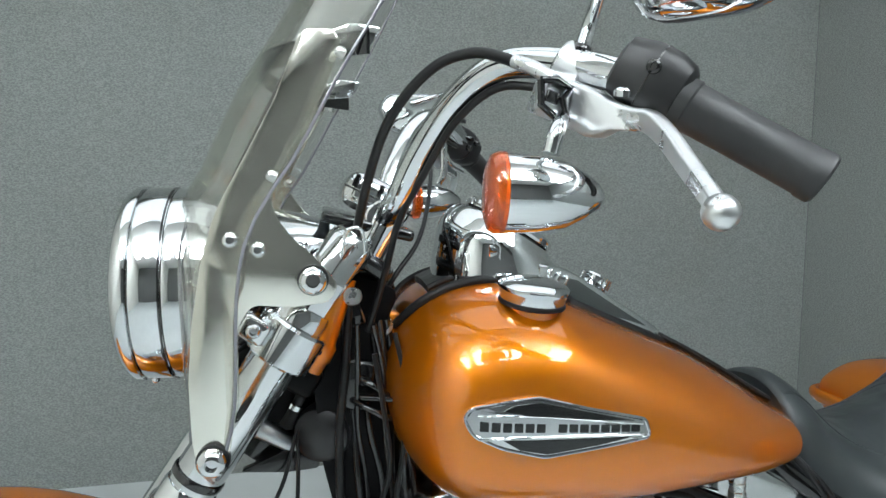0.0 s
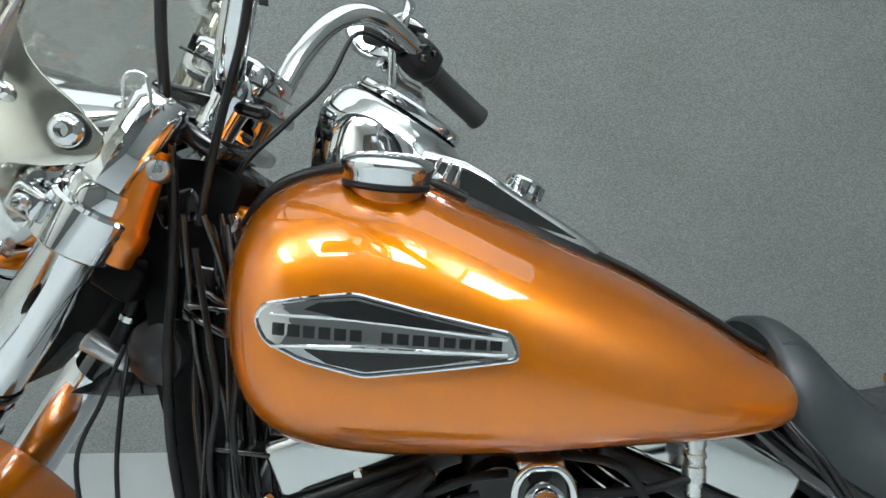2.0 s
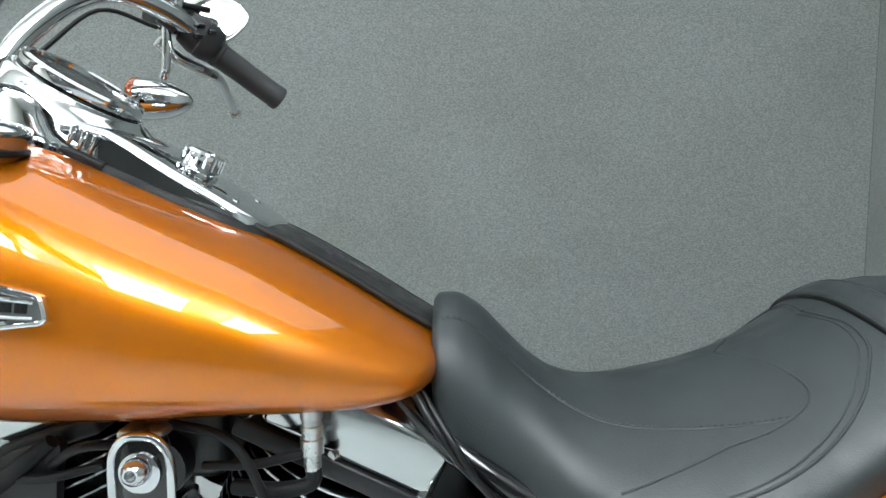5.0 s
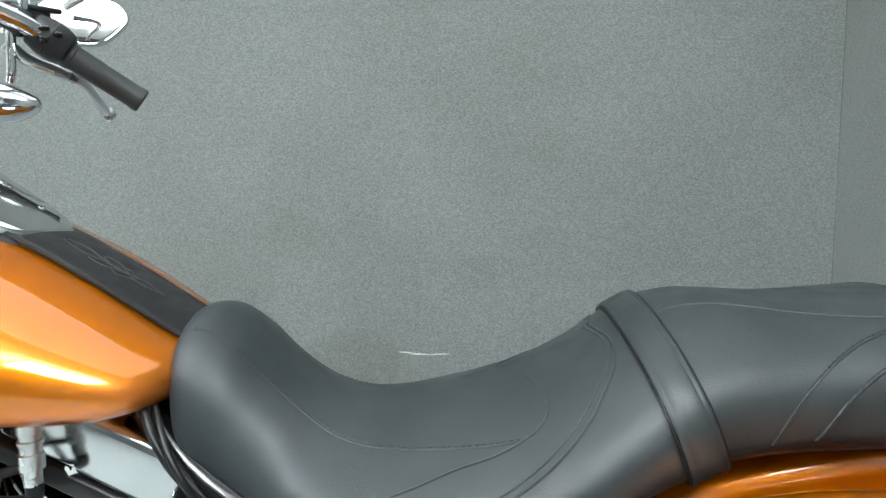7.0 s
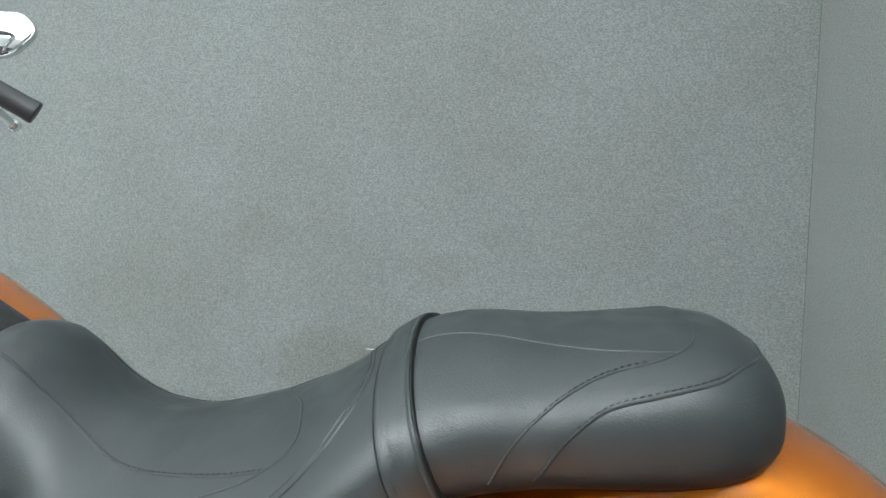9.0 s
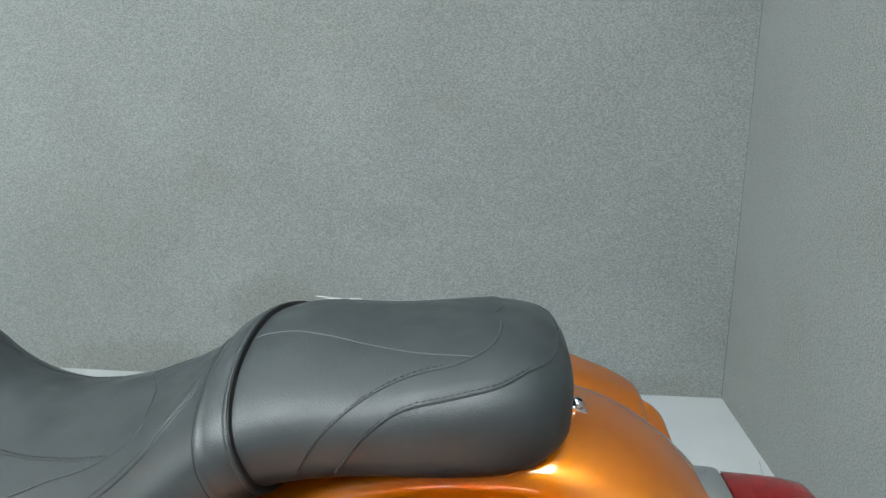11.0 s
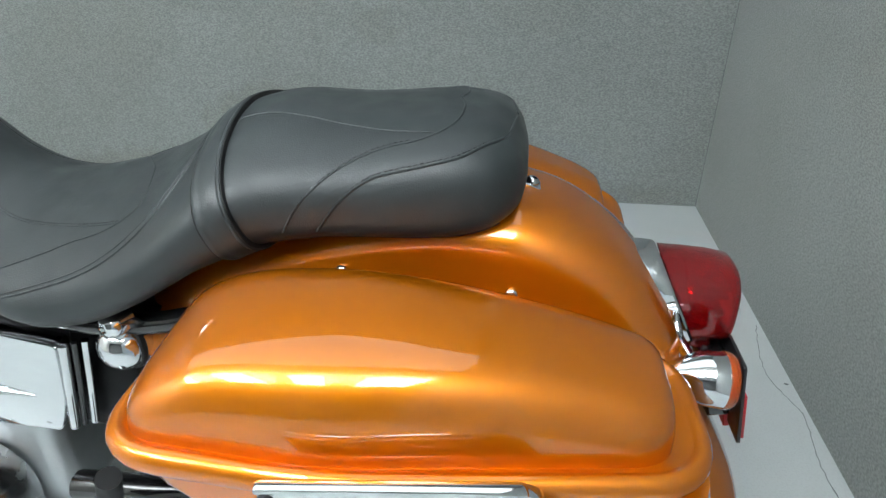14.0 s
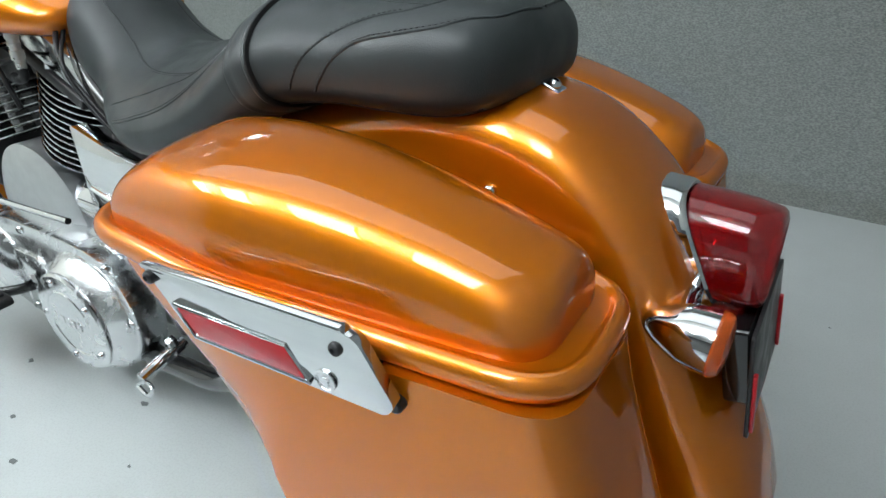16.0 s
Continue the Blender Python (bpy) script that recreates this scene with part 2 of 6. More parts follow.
def loft(rings, cap=True, closed=True):
    bm = bmesh.new()
    vs = [[bm.verts.new(p) for p in ring] for ring in rings]
    n = len(vs[0])
    for a, b in zip(vs, vs[1:]):
        for i in range(n if closed else n - 1):
            j = (i + 1) % n
            bm.faces.new((a[i], a[j], b[j], b[i]))
    if cap:
        bm.faces.new(vs[0][::-1])
        bm.faces.new(vs[-1])
    bmesh.ops.recalc_face_normals(bm, faces=bm.faces)
    return bm


def tube(pts, r, seg=12, n=6, cap=True, smooth=True):
    """A round bar along points; r one radius or one for each point."""
    rs = [r] * len(pts) if not isinstance(r, (list, tuple)) else r
    q = [(*p, k) for p, k in zip(pts, rs)]
    q = bez(q, n) if smooth and len(q) > 2 else [np.array(v, float) for v in q]
    pos = [Vector(v[:3]) for v in q]
    rings, up = [], None
    for i, p in enumerate(pos):
        t = (pos[min(i + 1, len(pos) - 1)] - pos[max(i - 1, 0)]).normalized()
        if up is None:
            up = t.orthogonal().normalized()
        up = (up - t * up.dot(t)).normalized()
        side = t.cross(up)
        rings.append([p + float(q[i][3]) * (math.cos(a) * up + math.sin(a) * side) for a in (2 * math.pi * k / seg for k in range(seg))])
    return loft(rings, cap)


def lathe(profile, origin, axis, seg=32, sx=1.0, up=None):
    """Profile of (along, radius) turned about an axis; sx stretches it sideways."""
    axis = Vector(axis).normalized()
    up = Vector(up).normalized() if up else axis.orthogonal().normalized()
    up = (up - axis * up.dot(axis)).normalized()
    side = axis.cross(up)
    rings = []
    for d, r in profile:
        r = max(r, 0.0004)
        rings.append([Vector(origin) + axis * d + r * (math.cos(a) * up + sx * math.sin(a) * side) for a in (2 * math.pi * k / seg for k in range(seg))])
    return loft(rings)


def plate(outline, place, lo, hi, bevel=0.0):
    """A flat plate: outline of (a, b), place(a, b, depth) its spot, from depth lo to hi."""
    bm = bmesh.new()
    bot = [bm.verts.new(place(a, b, lo)) for a, b in outline]
    top = [bm.verts.new(place(a, b, hi)) for a, b in outline]
    n = len(bot)
    bm.faces.new(bot[::-1])
    bm.faces.new(top)
    for i in range(n):
        bm.faces.new((bot[i], bot[(i + 1) % n], top[(i + 1) % n], top[i]))
    bmesh.ops.recalc_face_normals(bm, faces=bm.faces)
    if bevel:
        bmesh.ops.bevel(bm, geom=list(bm.edges), offset=bevel, segments=2, profile=0.5, affect="EDGES", clamp_overlap=True)
    return bm


def box(c, size, bevel=0.004, turn=(0, 0, 0)):
    bm = bmesh.new()
    bmesh.ops.create_cube(bm, size=1.0, matrix=Matrix.LocRotScale(c, Euler([radians(a) for a in turn]), size))
    if bevel:
        bmesh.ops.bevel(bm, geom=list(bm.edges), offset=bevel, segments=3, profile=0.5, affect="EDGES", clamp_overlap=True)
    return bm


def joined(*bms):
    out = bmesh.new()
    for b in bms:
        me = bpy.data.meshes.new("tmp")
        b.to_mesh(me)
        out.from_mesh(me)
        b.free()
        bpy.data.meshes.remove(me)
    return out


def rounded(outline, r, n=5):
    """An outline with its corners rounded."""
    out = []
    m = len(outline)
    for i in range(m):
        p, a, b = (np.array(outline[k % m], float) for k in (i, i - 1, i + 1))
        da, db = a - p, b - p
        la, lb = np.linalg.norm(da), np.linalg.norm(db)
        k = min(r, la * 0.45, lb * 0.45)
        s, e = p + da / la * k, p + db / lb * k
        for j in range(n + 1):
            t = j / n
            out.append(tuple((1 - t) ** 2 * s + 2 * t * (1 - t) * p + t * t * e))
    return out


def to_mesh(name, bm, mat, angle=38.0):
    me = bpy.data.meshes.new(name)
    bmesh.ops.remove_doubles(bm, verts=bm.verts, dist=1e-6)
    bm.to_mesh(me)
    bm.free()
    me.materials.append(mat)
    me.polygons.foreach_set("use_smooth", [True] * len(me.polygons))
    me.set_sharp_from_angle(angle=radians(angle))
    return me


def part(name, bm, mat, parent, label="", angle=38.0):
    ob = new(name, to_mesh(name, bm, mat, angle))
    ob.parent = parent
    if parent.type == "EMPTY":
        ob.matrix_parent_inverse = Matrix.Translation(parent.location).inverted()
    return tagged(ob, label)


def thing(name, at, label, category, group="", kind=""):
    ob = new(name)
    ob.empty_display_size = 0.05
    ob.location = at
    return tagged(ob, label, category, group, kind)


def solid(name, bm, mat, label, category, kind="structure"):
    return tagged(new(name, to_mesh(name, bm, mat)), label, category, kind=kind)


def bolt_head(at, axis, r, h, hexed=False):
    """A button-head screw with a socket."""
    axis = Vector(axis).normalized()
    prof = [(-0.002, r), (h * 0.35, r), (h * 0.75, r * 0.86), (h, r * 0.55), (h, r * 0.42), (h * 0.5, r * 0.4), (h * 0.5, 0.0)]
    return lathe(prof, at, axis, 6 if hexed else 18)


LEFT = Vector((0, -1, 0))

# ---- the room ----
RX, RY = 0.5 * (ROOM_X0 + WALL_X), 0.5 * (ROOM_Y0 + WALL_Y)     # middle of the room
RW, RD = WALL_X - ROOM_X0, WALL_Y - ROOM_Y0
floor = solid("floor", box((RX, RY, -0.05), (RW + 0.2, RD + 0.2, 0.1), 0.0), FLOOR, "light grey painted concrete floor with scuffs and cracks", "floor")
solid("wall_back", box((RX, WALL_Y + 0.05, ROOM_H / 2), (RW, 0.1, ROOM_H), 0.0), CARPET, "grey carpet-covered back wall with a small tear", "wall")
solid("wall_right", box((WALL_X + 0.05, RY, ROOM_H / 2), (0.1, RD, ROOM_H), 0.0), CARPET, "grey carpet-covered side wall", "wall")
solid("wall_left", box((ROOM_X0 - 0.05, RY, ROOM_H / 2), (0.1, RD, ROOM_H), 0.0), SHOP_WHITE, "white painted side wall", "wall")
solid("wall_front", box((RX, ROOM_Y0 - 0.05, ROOM_H / 2), (RW, 0.1, ROOM_H), 0.0), SHOP_WALL, "plain painted wall", "wall")
solid("ceiling", box((RX, RY, ROOM_H + 0.05), (RW + 0.2, RD + 0.2, 0.1), 0.0), WHITE_PAINT, "white painted ceiling", "ceiling")
solid("corner_seam", box((WALL_X - 0.0005, WALL_Y - 0.0005, ROOM_H / 2), (0.003, 0.003, ROOM_H - 0.002), 0.0), CRACK, "dark open seam in the corner of the carpet walls", "trim")
LIGHT_Z = ROOM_H - 0.3


def ceiling_light(x, y):
    lamp = thing("ceiling_light", (x, y, ROOM_H), "long white light panel hanging below the ceiling, switched on", "ceiling light", "ceiling lights", "structure")
    w, l = 0.56, 1.16
    for dx, dy, a, b in ((-w / 2 - 0.01, 0, 0.02, l + 0.04), (w / 2 + 0.01, 0, 0.02, l + 0.04), (0, -l / 2 - 0.01, w, 0.02), (0, l / 2 + 0.01, w, 0.02)):
        part("frame", box((x + dx, y + dy, LIGHT_Z), (a, b, 0.05), 0.004), WHITE_PAINT, lamp)
    part("diffuser", box((x, y, LIGHT_Z), (w - 0.002, l - 0.002, 0.02), 0.003), GLOW, lamp)
    for dx, dy in ((-0.2, -l / 2), (0.2, -l / 2), (-0.2, l / 2), (0.2, l / 2)):
        part("hanger", tube([Vector((x + dx, y + dy, LIGHT_Z)), Vector((x + dx, y + dy, ROOM_H))], 0.002, 6), STEEL, lamp)


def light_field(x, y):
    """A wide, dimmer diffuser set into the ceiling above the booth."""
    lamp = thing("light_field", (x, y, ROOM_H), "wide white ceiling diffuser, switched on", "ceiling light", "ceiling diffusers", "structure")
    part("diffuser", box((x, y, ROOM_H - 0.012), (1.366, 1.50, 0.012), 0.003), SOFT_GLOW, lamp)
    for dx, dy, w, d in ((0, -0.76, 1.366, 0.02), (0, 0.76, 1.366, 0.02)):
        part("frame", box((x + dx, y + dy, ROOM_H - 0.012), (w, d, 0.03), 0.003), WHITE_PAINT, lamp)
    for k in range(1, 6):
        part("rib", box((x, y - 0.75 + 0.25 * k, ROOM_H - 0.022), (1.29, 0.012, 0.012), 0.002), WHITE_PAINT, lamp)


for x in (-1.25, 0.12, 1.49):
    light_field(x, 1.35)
for x in (-1.35, -0.25, 0.80, 1.80):
    ceiling_light(x, -0.85)

# ---- the motorcycle ----
bike = thing("motorcycle", (0.5, YC, 0.0), "amber-orange touring motorcycle with chrome trim standing on the grey floor", "motorcycle")

# fuel tank: its outline along x
TX = (0.206, 0.208, 0.213, 0.222, 0.232, 0.245, 0.262, 0.29, 0.33, 0.38, 0.43, 0.485, 0.54, 0.60, 0.657, 0.70, 0.735, 0.756, 0.766)
tank_top = curve(TX, (0.872, 0.888, 0.904, 0.921, 0.934, 0.947, 0.9575, 0.968, 0.9728, 0.9665, 0.9465, 0.9215, 0.8970, 0.8705, 0.8390, 0.8130, 0.7910, 0.779, 0.771))
tank_bot = curve(TX, (0.832, 0.812, 0.791, 0.770, 0.7555, 0.741, 0.728, 0.713, 0.7045, 0.7008, 0.7015, 0.704, 0.7075, 0.7105, 0.711, 0.713, 0.72, 0.731, 0.742))
tank_wide = curve(TX, (0.06, 0.085, 0.106, 0.133, 0.158, 0.184, 0.204, 0.2155, 0.2185, 0.219, 0.2185, 0.2155, 0.2085, 0.196, 0.177, 0.157, 0.138, 0.112, 0.075))
tank_up = curve((0.206, 0.3, 0.40, 0.50, 0.60, 0.68, 0.766), (2.3, 3.1, 3.2, 2.85, 2.5, 2.3, 2.1))
TANK_LOW = 2.7


def tank_mid(x):
    return tank_bot(x) + 0.42 * (tank_top(x) - tank_bot(x))


def tank_side(x, z):
    """How far out the tank's skin is at x, z."""
    m, n = tank_mid(x), tank_up(x)
    h = tank_top(x) - m
    if z < m:
        h, n = m - tank_bot(x), TANK_LOW
    return tank_wide(x) * max(1 - min(abs(z - m) / h, 1.0) ** n, 0.0) ** (1 / n)


def tank_over(x, s):
    """The height of the tank's upper skin at x, s."""
    n = tank_up(x)
    return tank_mid(x) + (tank_top(x) - tank_mid(x)) * max(1 - min(abs(s) / tank_wide(x), 1.0) ** n, 0.0) ** (1 / n)


def tank_ring(x, grow=0.0, count=72):
    ring = []
    m, w = tank_mid(x), tank_wide(x) + grow
    for k in range(count):
        a = 2 * math.pi * k / count
        c, s = math.cos(a), math.sin(a)
        up = s >= 0
        n = tank_up(x) if up else TANK_LOW
        h = (tank_top(x) - m if up else m - tank_bot(x)) + grow
        ring.append(P(x, w * math.copysign(abs(c) ** (2 / n), c), m + h * math.copysign(abs(s) ** (2 / n), s)))
    return ring


def spaced(a, b, n, ends=1.0):
    """n + 1 places from a to b, closer at the ends."""
    return [a + (b - a) * ((1 - ends) * k / n + ends * 0.5 * (1 - math.cos(math.pi * k / n))) for k in range(n + 1)]


tank = part("fuel_tank", loft([tank_ring(x) for x in spaced(0.206, 0.766, 64)]), ORANGE, bike, "glossy amber-orange metallic teardrop fuel tank")

# chrome badge on each side: a frame, two dark fields and a middle band with dark bars
BADGE_DX = -0.008
BADGE = [(0.279, 0.858), (0.286, 0.869), (0.318, 0.874), (0.356, 0.877), (0.41, 0.862), (0.476, 0.845), (0.481, 0.826), (0.43, 0.821), (0.362, 0.815), (0.318, 0.827), (0.287, 0.842)]


def skinned(outline, g, lo, hi, steps=4, bevel=0.0):
    """A plate that follows the tank's side."""
    pts = []
    for i, p in enumerate(outline):
        q = outline[(i + 1) % len(outline)]
        for k in range(steps):
            pts.append((p[0] + (q[0] - p[0]) * k / steps, p[1] + (q[1] - p[1]) * k / steps))
    pts = [(x + BADGE_DX, z - 0.003) for x, z in pts]
    cx, cz = np.mean([p[0] for p in pts]), np.mean([p[1] for p in pts])
    rings = []
    for depth, grow in ((lo, 1.0), (hi - bevel, 1.0), (hi, 1.0 - bevel * 14)):
        rings.append([P(cx + (x - cx) * grow, g * (tank_side(cx + (x - cx) * grow, cz + (z - cz) * grow) + depth), cz + (z - cz) * grow) for x, z in pts])
    for grow in (0.75, 0.5, 0.25, 0.02):
        rings.append([P(cx + (x - cx) * grow, g * (tank_side(cx + (x - cx) * grow, cz + (z - cz) * grow) + hi), cz + (z - cz) * grow) for x, z in pts])
    return loft(rings)


for g in (1, -1):
    badge = part("badge", skinned(BADGE, g, -0.002, 0.0075, 4, 0.002), CHROME, tank, "chrome tank badge with black fields")
    part("dark_field", skinned([(0.318, 0.8665), (0.33, 0.8715), (0.357, 0.873), (0.41, 0.859), (0.462, 0.8455), (0.40, 0.853), (0.35, 0.859)], g, 0.0, 0.0092, 4), BADGE_BLACK, badge)
    part("dark_field", skinned([(0.318, 0.836), (0.345, 0.834), (0.41, 0.831), (0.455, 0.8285), (0.42, 0.8235), (0.364, 0.8185), (0.335, 0.825)], g, 0.0, 0.0092, 4), BADGE_BLACK, badge)
    edge = rounded(BADGE, 0.006, 3)
    ring = [P(x + BADGE_DX, g * (tank_side(x + BADGE_DX, z - 0.003) + 0.0068), z - 0.003) for x, z in edge + edge[:1]]
    part("badge_rim", tube(ring, 0.0021, 8, 2, smooth=False), CHROME, badge)
    for z0, z1, z2 in ((0.862, 0.8575, 0.841), (0.838, 0.8365, 0.8295)):
        line = bez([(0.292, z0), (0.36, z1), (0.472, z2)], 8)
        part("band_rim", tube([P(x + BADGE_DX, g * (tank_side(x + BADGE_DX, z - 0.003) + 0.0082), z - 0.003) for x, z in line], 0.0013, 6, 1, smooth=False), CHROME, badge)
    for k in range(15):
        if k == 6:
            continue
        x0 = 0.2935 + 0.0118 * k
        z0 = 0.8515 - 0.085 * (x0 - 0.2935)
        h = 0.0047 - 0.00008 * k
        bar = [(x0 + 0.0006, z0 + h), (x0 + 0.0094, z0 + h - 0.0007), (x0 + 0.0088, z0 - h - 0.0007), (x0, z0 - h)]
        part("dark_bar", skinned(bar, g, 0.006, 0.0086, 1), BADGE_BLACK, badge)

# filler cap and fuel gauge: chrome lids on the shoulders
for g in (1, -1):
    at = P(0.369, g * 0.142, 0.9735)
    tilt = Vector((0.10, -g * 0.10, 1.0))
    cap = part("filler_cap", lathe([(-0.013, 0.0372), (-0.007, 0.0385), (-0.003, 0.0402), (0.0005, 0.0412), (0.003, 0.0408), (0.006, 0.0375), (0.0092, 0.029), (0.0112, 0.018), (0.012, 0.008), (0.0121, 0.0)], at, tilt, 48), CHROME, tank, "domed chrome filler cap")
    part("gasket", lathe([(-0.019, 0.0375), (-0.0168, 0.0388), (-0.0138, 0.0382), (-0.0125, 0.036)], at, tilt, 40), RUBBER, cap)
    part("cap_neck", lathe([(-0.05, 0.031), (-0.020, 0.032), (-0.018, 0.030)], at, tilt, 36), ORANGE, cap)

# black trim strip along the middle of the tank, to the seat
def strip_ring(x, w, lift):
    n = 14
    pts = [(-w + 2 * w * k / n) for k in range(n + 1)]
    top = [P(x, s, tank_over(x, s) + lift) for s in pts]
    low = [P(x, s, tank_over(x, s) - 0.004) for s in reversed(pts)]
    return top + low


strip = part("tank_strip", loft([strip_ring(x, 0.052 - 0.006 * (x - 0.26) / 0.5, 0.0085) for x in np.linspace(0.262, 0.757, 40)]), SATIN_BLACK, tank, "black grained trim strip along the tank top")
for g in (1, -1):
    edge = [P(x, g * (0.0525 - 0.006 * (x - 0.26) / 0.5), tank_over(x, 0.052 - 0.006 * (x - 0.26) / 0.5) + 0.0055) for x in np.linspace(0.262, 0.757, 24)]
    part("strip_piping", tube(edge, 0.0038, 8, 2), RUBBER, strip)
# raised plain emblem on the strip: thin closed outlines
for cx, cs, rx, rs, turn in ((0.626, 0.002, 0.024, 0.007, 0.1), (0.650, 0.008, 0.017, 0.006, -0.5), (0.655, -0.006, 0.019, 0.007, 0.6), (0.668, 0.002, 0.013, 0.011, 0.0), (0.690, 0.0, 0.016, 0.005, -0.2)):
    loop = []
    for k in range(25):
        a = 2 * math.pi * k / 24
        u, v = rx * math.cos(a) * (1 + 0.18 * math.cos(3 * a)), rs * math.sin(a) * (1 + 0.25 * math.cos(4 * a))
        x, w = cx + u * math.cos(turn) - v * math.sin(turn) * 0.5, cs + u * math.sin(turn) * 0.5 + v * math.cos(turn)
        loop.append(P(x, w, tank_over(x, w) + 0.0088))
    part("raised_emblem", tube(loop, 0.0009, 6, 1, smooth=False), GRIP_RUBBER, strip)

# chrome dash with the speedometer
N_DIAL = Vector((0.536, 0.0, 0.844)).normalized()
DIAL = P(0.381, 0.0, 1.034)


def ellipse(c, u, v, n=40, power=2.0):
    out = []
    for k in range(n):
        a = 2 * math.pi * k / n
        ca, sa = math.cos(a), math.sin(a)
        out.append(c + u * math.copysign(abs(ca) ** (2 / power), ca) + v * math.copysign(abs(sa) ** (2 / power), sa))
    return out


du = Vector((0, -1, 0)).cross(N_DIAL).normalized() * -1.0     # towards the tail, down
dv = Vector((0, -1, 0))
if du.x < 0:
    du = -du


def tilted(front, back, half, power=2.0):
    """An oval between its front and back point (x, z), half as wide as told."""
    a, b = P(front[0], 0, front[1]), P(back[0], 0, back[1])
    return ellipse((a + b) * 0.5, (b - a) * 0.5, dv * half, 48, power)


rings = [tilted((0.272, 0.940), (0.470, 0.940), 0.086, 2.3),
         tilted((0.276, 0.968), (0.462, 0.962), 0.085, 2.3),
         tilted((0.279, 1.000), (0.448, 0.976), 0.082, 2.2),
         tilted((0.288, 1.038), (0.440, 0.984), 0.078, 2.1),
         tilted((0.300, 1.056), (0.436, 0.989), 0.072, 2.0),
         tilted((0.314, 1.0645), (0.434, 0.9935), 0.067, 2.0),
         ellipse(DIAL - N_DIAL * 0.008, du * 0.0635, dv * 0.0635, 48)]
smooth_rings = []
for i in range(48):
    smooth_rings.append(bez([r[i] for r in rings], 4))
dash = part("dash", loft([[Vector(smooth_rings[i][k]) for i in range(48)] for k in range(len(smooth_rings[0]))]), CHROME, bike, "polished chrome dash with a round speedometer")
part("speedometer_bezel", lathe([(-0.004, 0.060), (-0.003, 0.0635), (0.002, 0.0645), (0.006, 0.0635), (0.0085, 0.060), (0.007, 0.0565), (0.003, 0.056)], DIAL, N_DIAL, 48), CHROME, dash)
part("speedometer_face", lathe([(0.0, 0.057), (0.0035, 0.057), (0.0035, 0.0)], DIAL, N_DIAL, 40), BADGE_BLACK, dash, "dark speedometer face under glass")
part("bezel_groove", lathe([(-0.0075, 0.0618), (-0.0065, 0.0628), (-0.005, 0.0628), (-0.0042, 0.0615)], DIAL, N_DIAL, 44), GLOSS_BLACK, dash)
part("speedometer_trim", lathe([(-0.0125, 0.0635), (-0.0115, 0.0655), (-0.009, 0.0660), (-0.007, 0.0640)], DIAL, N_DIAL, 48), CHROME, dash)


def dash_ring(x, w, z, drop):
    base = tank_over(x, w)
    half = [(w, base), (w - 0.0005, z - 0.009), (w - 0.002, z - 0.0045), (w - 0.0055, z - 0.0015), (w - 0.010, z - 0.0004), (w * 0.4, z)]
    ring = [P(x, a, b) for a, b in half] + [P(x, -a, b) for a, b in reversed(half)]
    ring += [P(x, -w * 0.9, base - drop), P(x, w * 0.9, base - drop)]
    return ring


dash_z = curve((0.40, 0.44, 0.46, 0.49, 0.53, 0.572, 0.588), (0.992, 0.982, 0.971, 0.951, 0.926, 0.899, 0.888))
dash_w = curve((0.40, 0.45, 0.53, 0.572, 0.588), (0.078, 0.072, 0.066, 0.058, 0.04))
part("dash_tail", loft([dash_ring(x, dash_w(x), dash_z(x), 0.004) for x in (0.40, 0.42, 0.44, 0.46, 0.48, 0.50, 0.53, 0.555, 0.572, 0.582, 0.588)]), CHROME, dash)
part("dash_gasket", loft([dash_ring(x, dash_w(min(x, 0.578)) + 0.005 - (0.0 if x < 0.585 else (x - 0.585) * 1.2), tank_over(x, 0.05) + 0.009 - (0.0 if x < 0.585 else (x - 0.585) * 0.2), 0.004) for x in (0.30, 0.36, 0.42, 0.50, 0.56, 0.59, 0.605, 0.613)]), RUBBER, dash, "black rubber gasket")
for g in (1, -1):
    bead = [(0.213, 0.0), (0.2155, 0.03), (0.222, 0.056), (0.236, 0.071), (0.252, 0.079), (0.272, 0.081), (0.30, 0.079), (0.34, 0.077), (0.40, 0.076), (0.44, 0.074)]
    part("gasket_bead", tube([P(x, g * b, tank_over(x, b) + 0.003) for x, b in bead], 0.0062, 10, 4), RUBBER, dash)
# sides of the dash, a dark reflection put into the chrome's colour, and its ribs
for g in (1, -1):
    rec = [(0.436, 0.972), (0.452, 0.968), (0.50, 0.936), (0.552, 0.903), (0.50, 0.920), (0.45, 0.943), (0.434, 0.952)]
    part("side_reflection", plate(rec, lambda a, b, d, g=g: P(a, g * (dash_w(a) + d), b), -0.004, 0.0012), DARK_MIRROR, dash)
    for k in range(3):
        part("rib", box(P(0.412 + 0.010 * k, g * 0.0745, 0.976 - 0.005 * k), (0.0045, 0.012, 0.020), 0.002, (0, 25, 0)), CHROME, dash)
nut_axis = Vector((0.42, 0, 0.9))
ign = part("ignition_switch", lathe([(-0.01, 0.0215), (0.004, 0.0215), (0.0055, 0.0195), (0.007, 0.0205), (0.023, 0.0205), (0.0255, 0.018), (0.0255, 0.0125), (0.0235, 0.012), (0.0235, 0.0)], P(0.501, 0, 0.940), nut_axis, 28), CHROME, dash, "knurled chrome ignition switch")
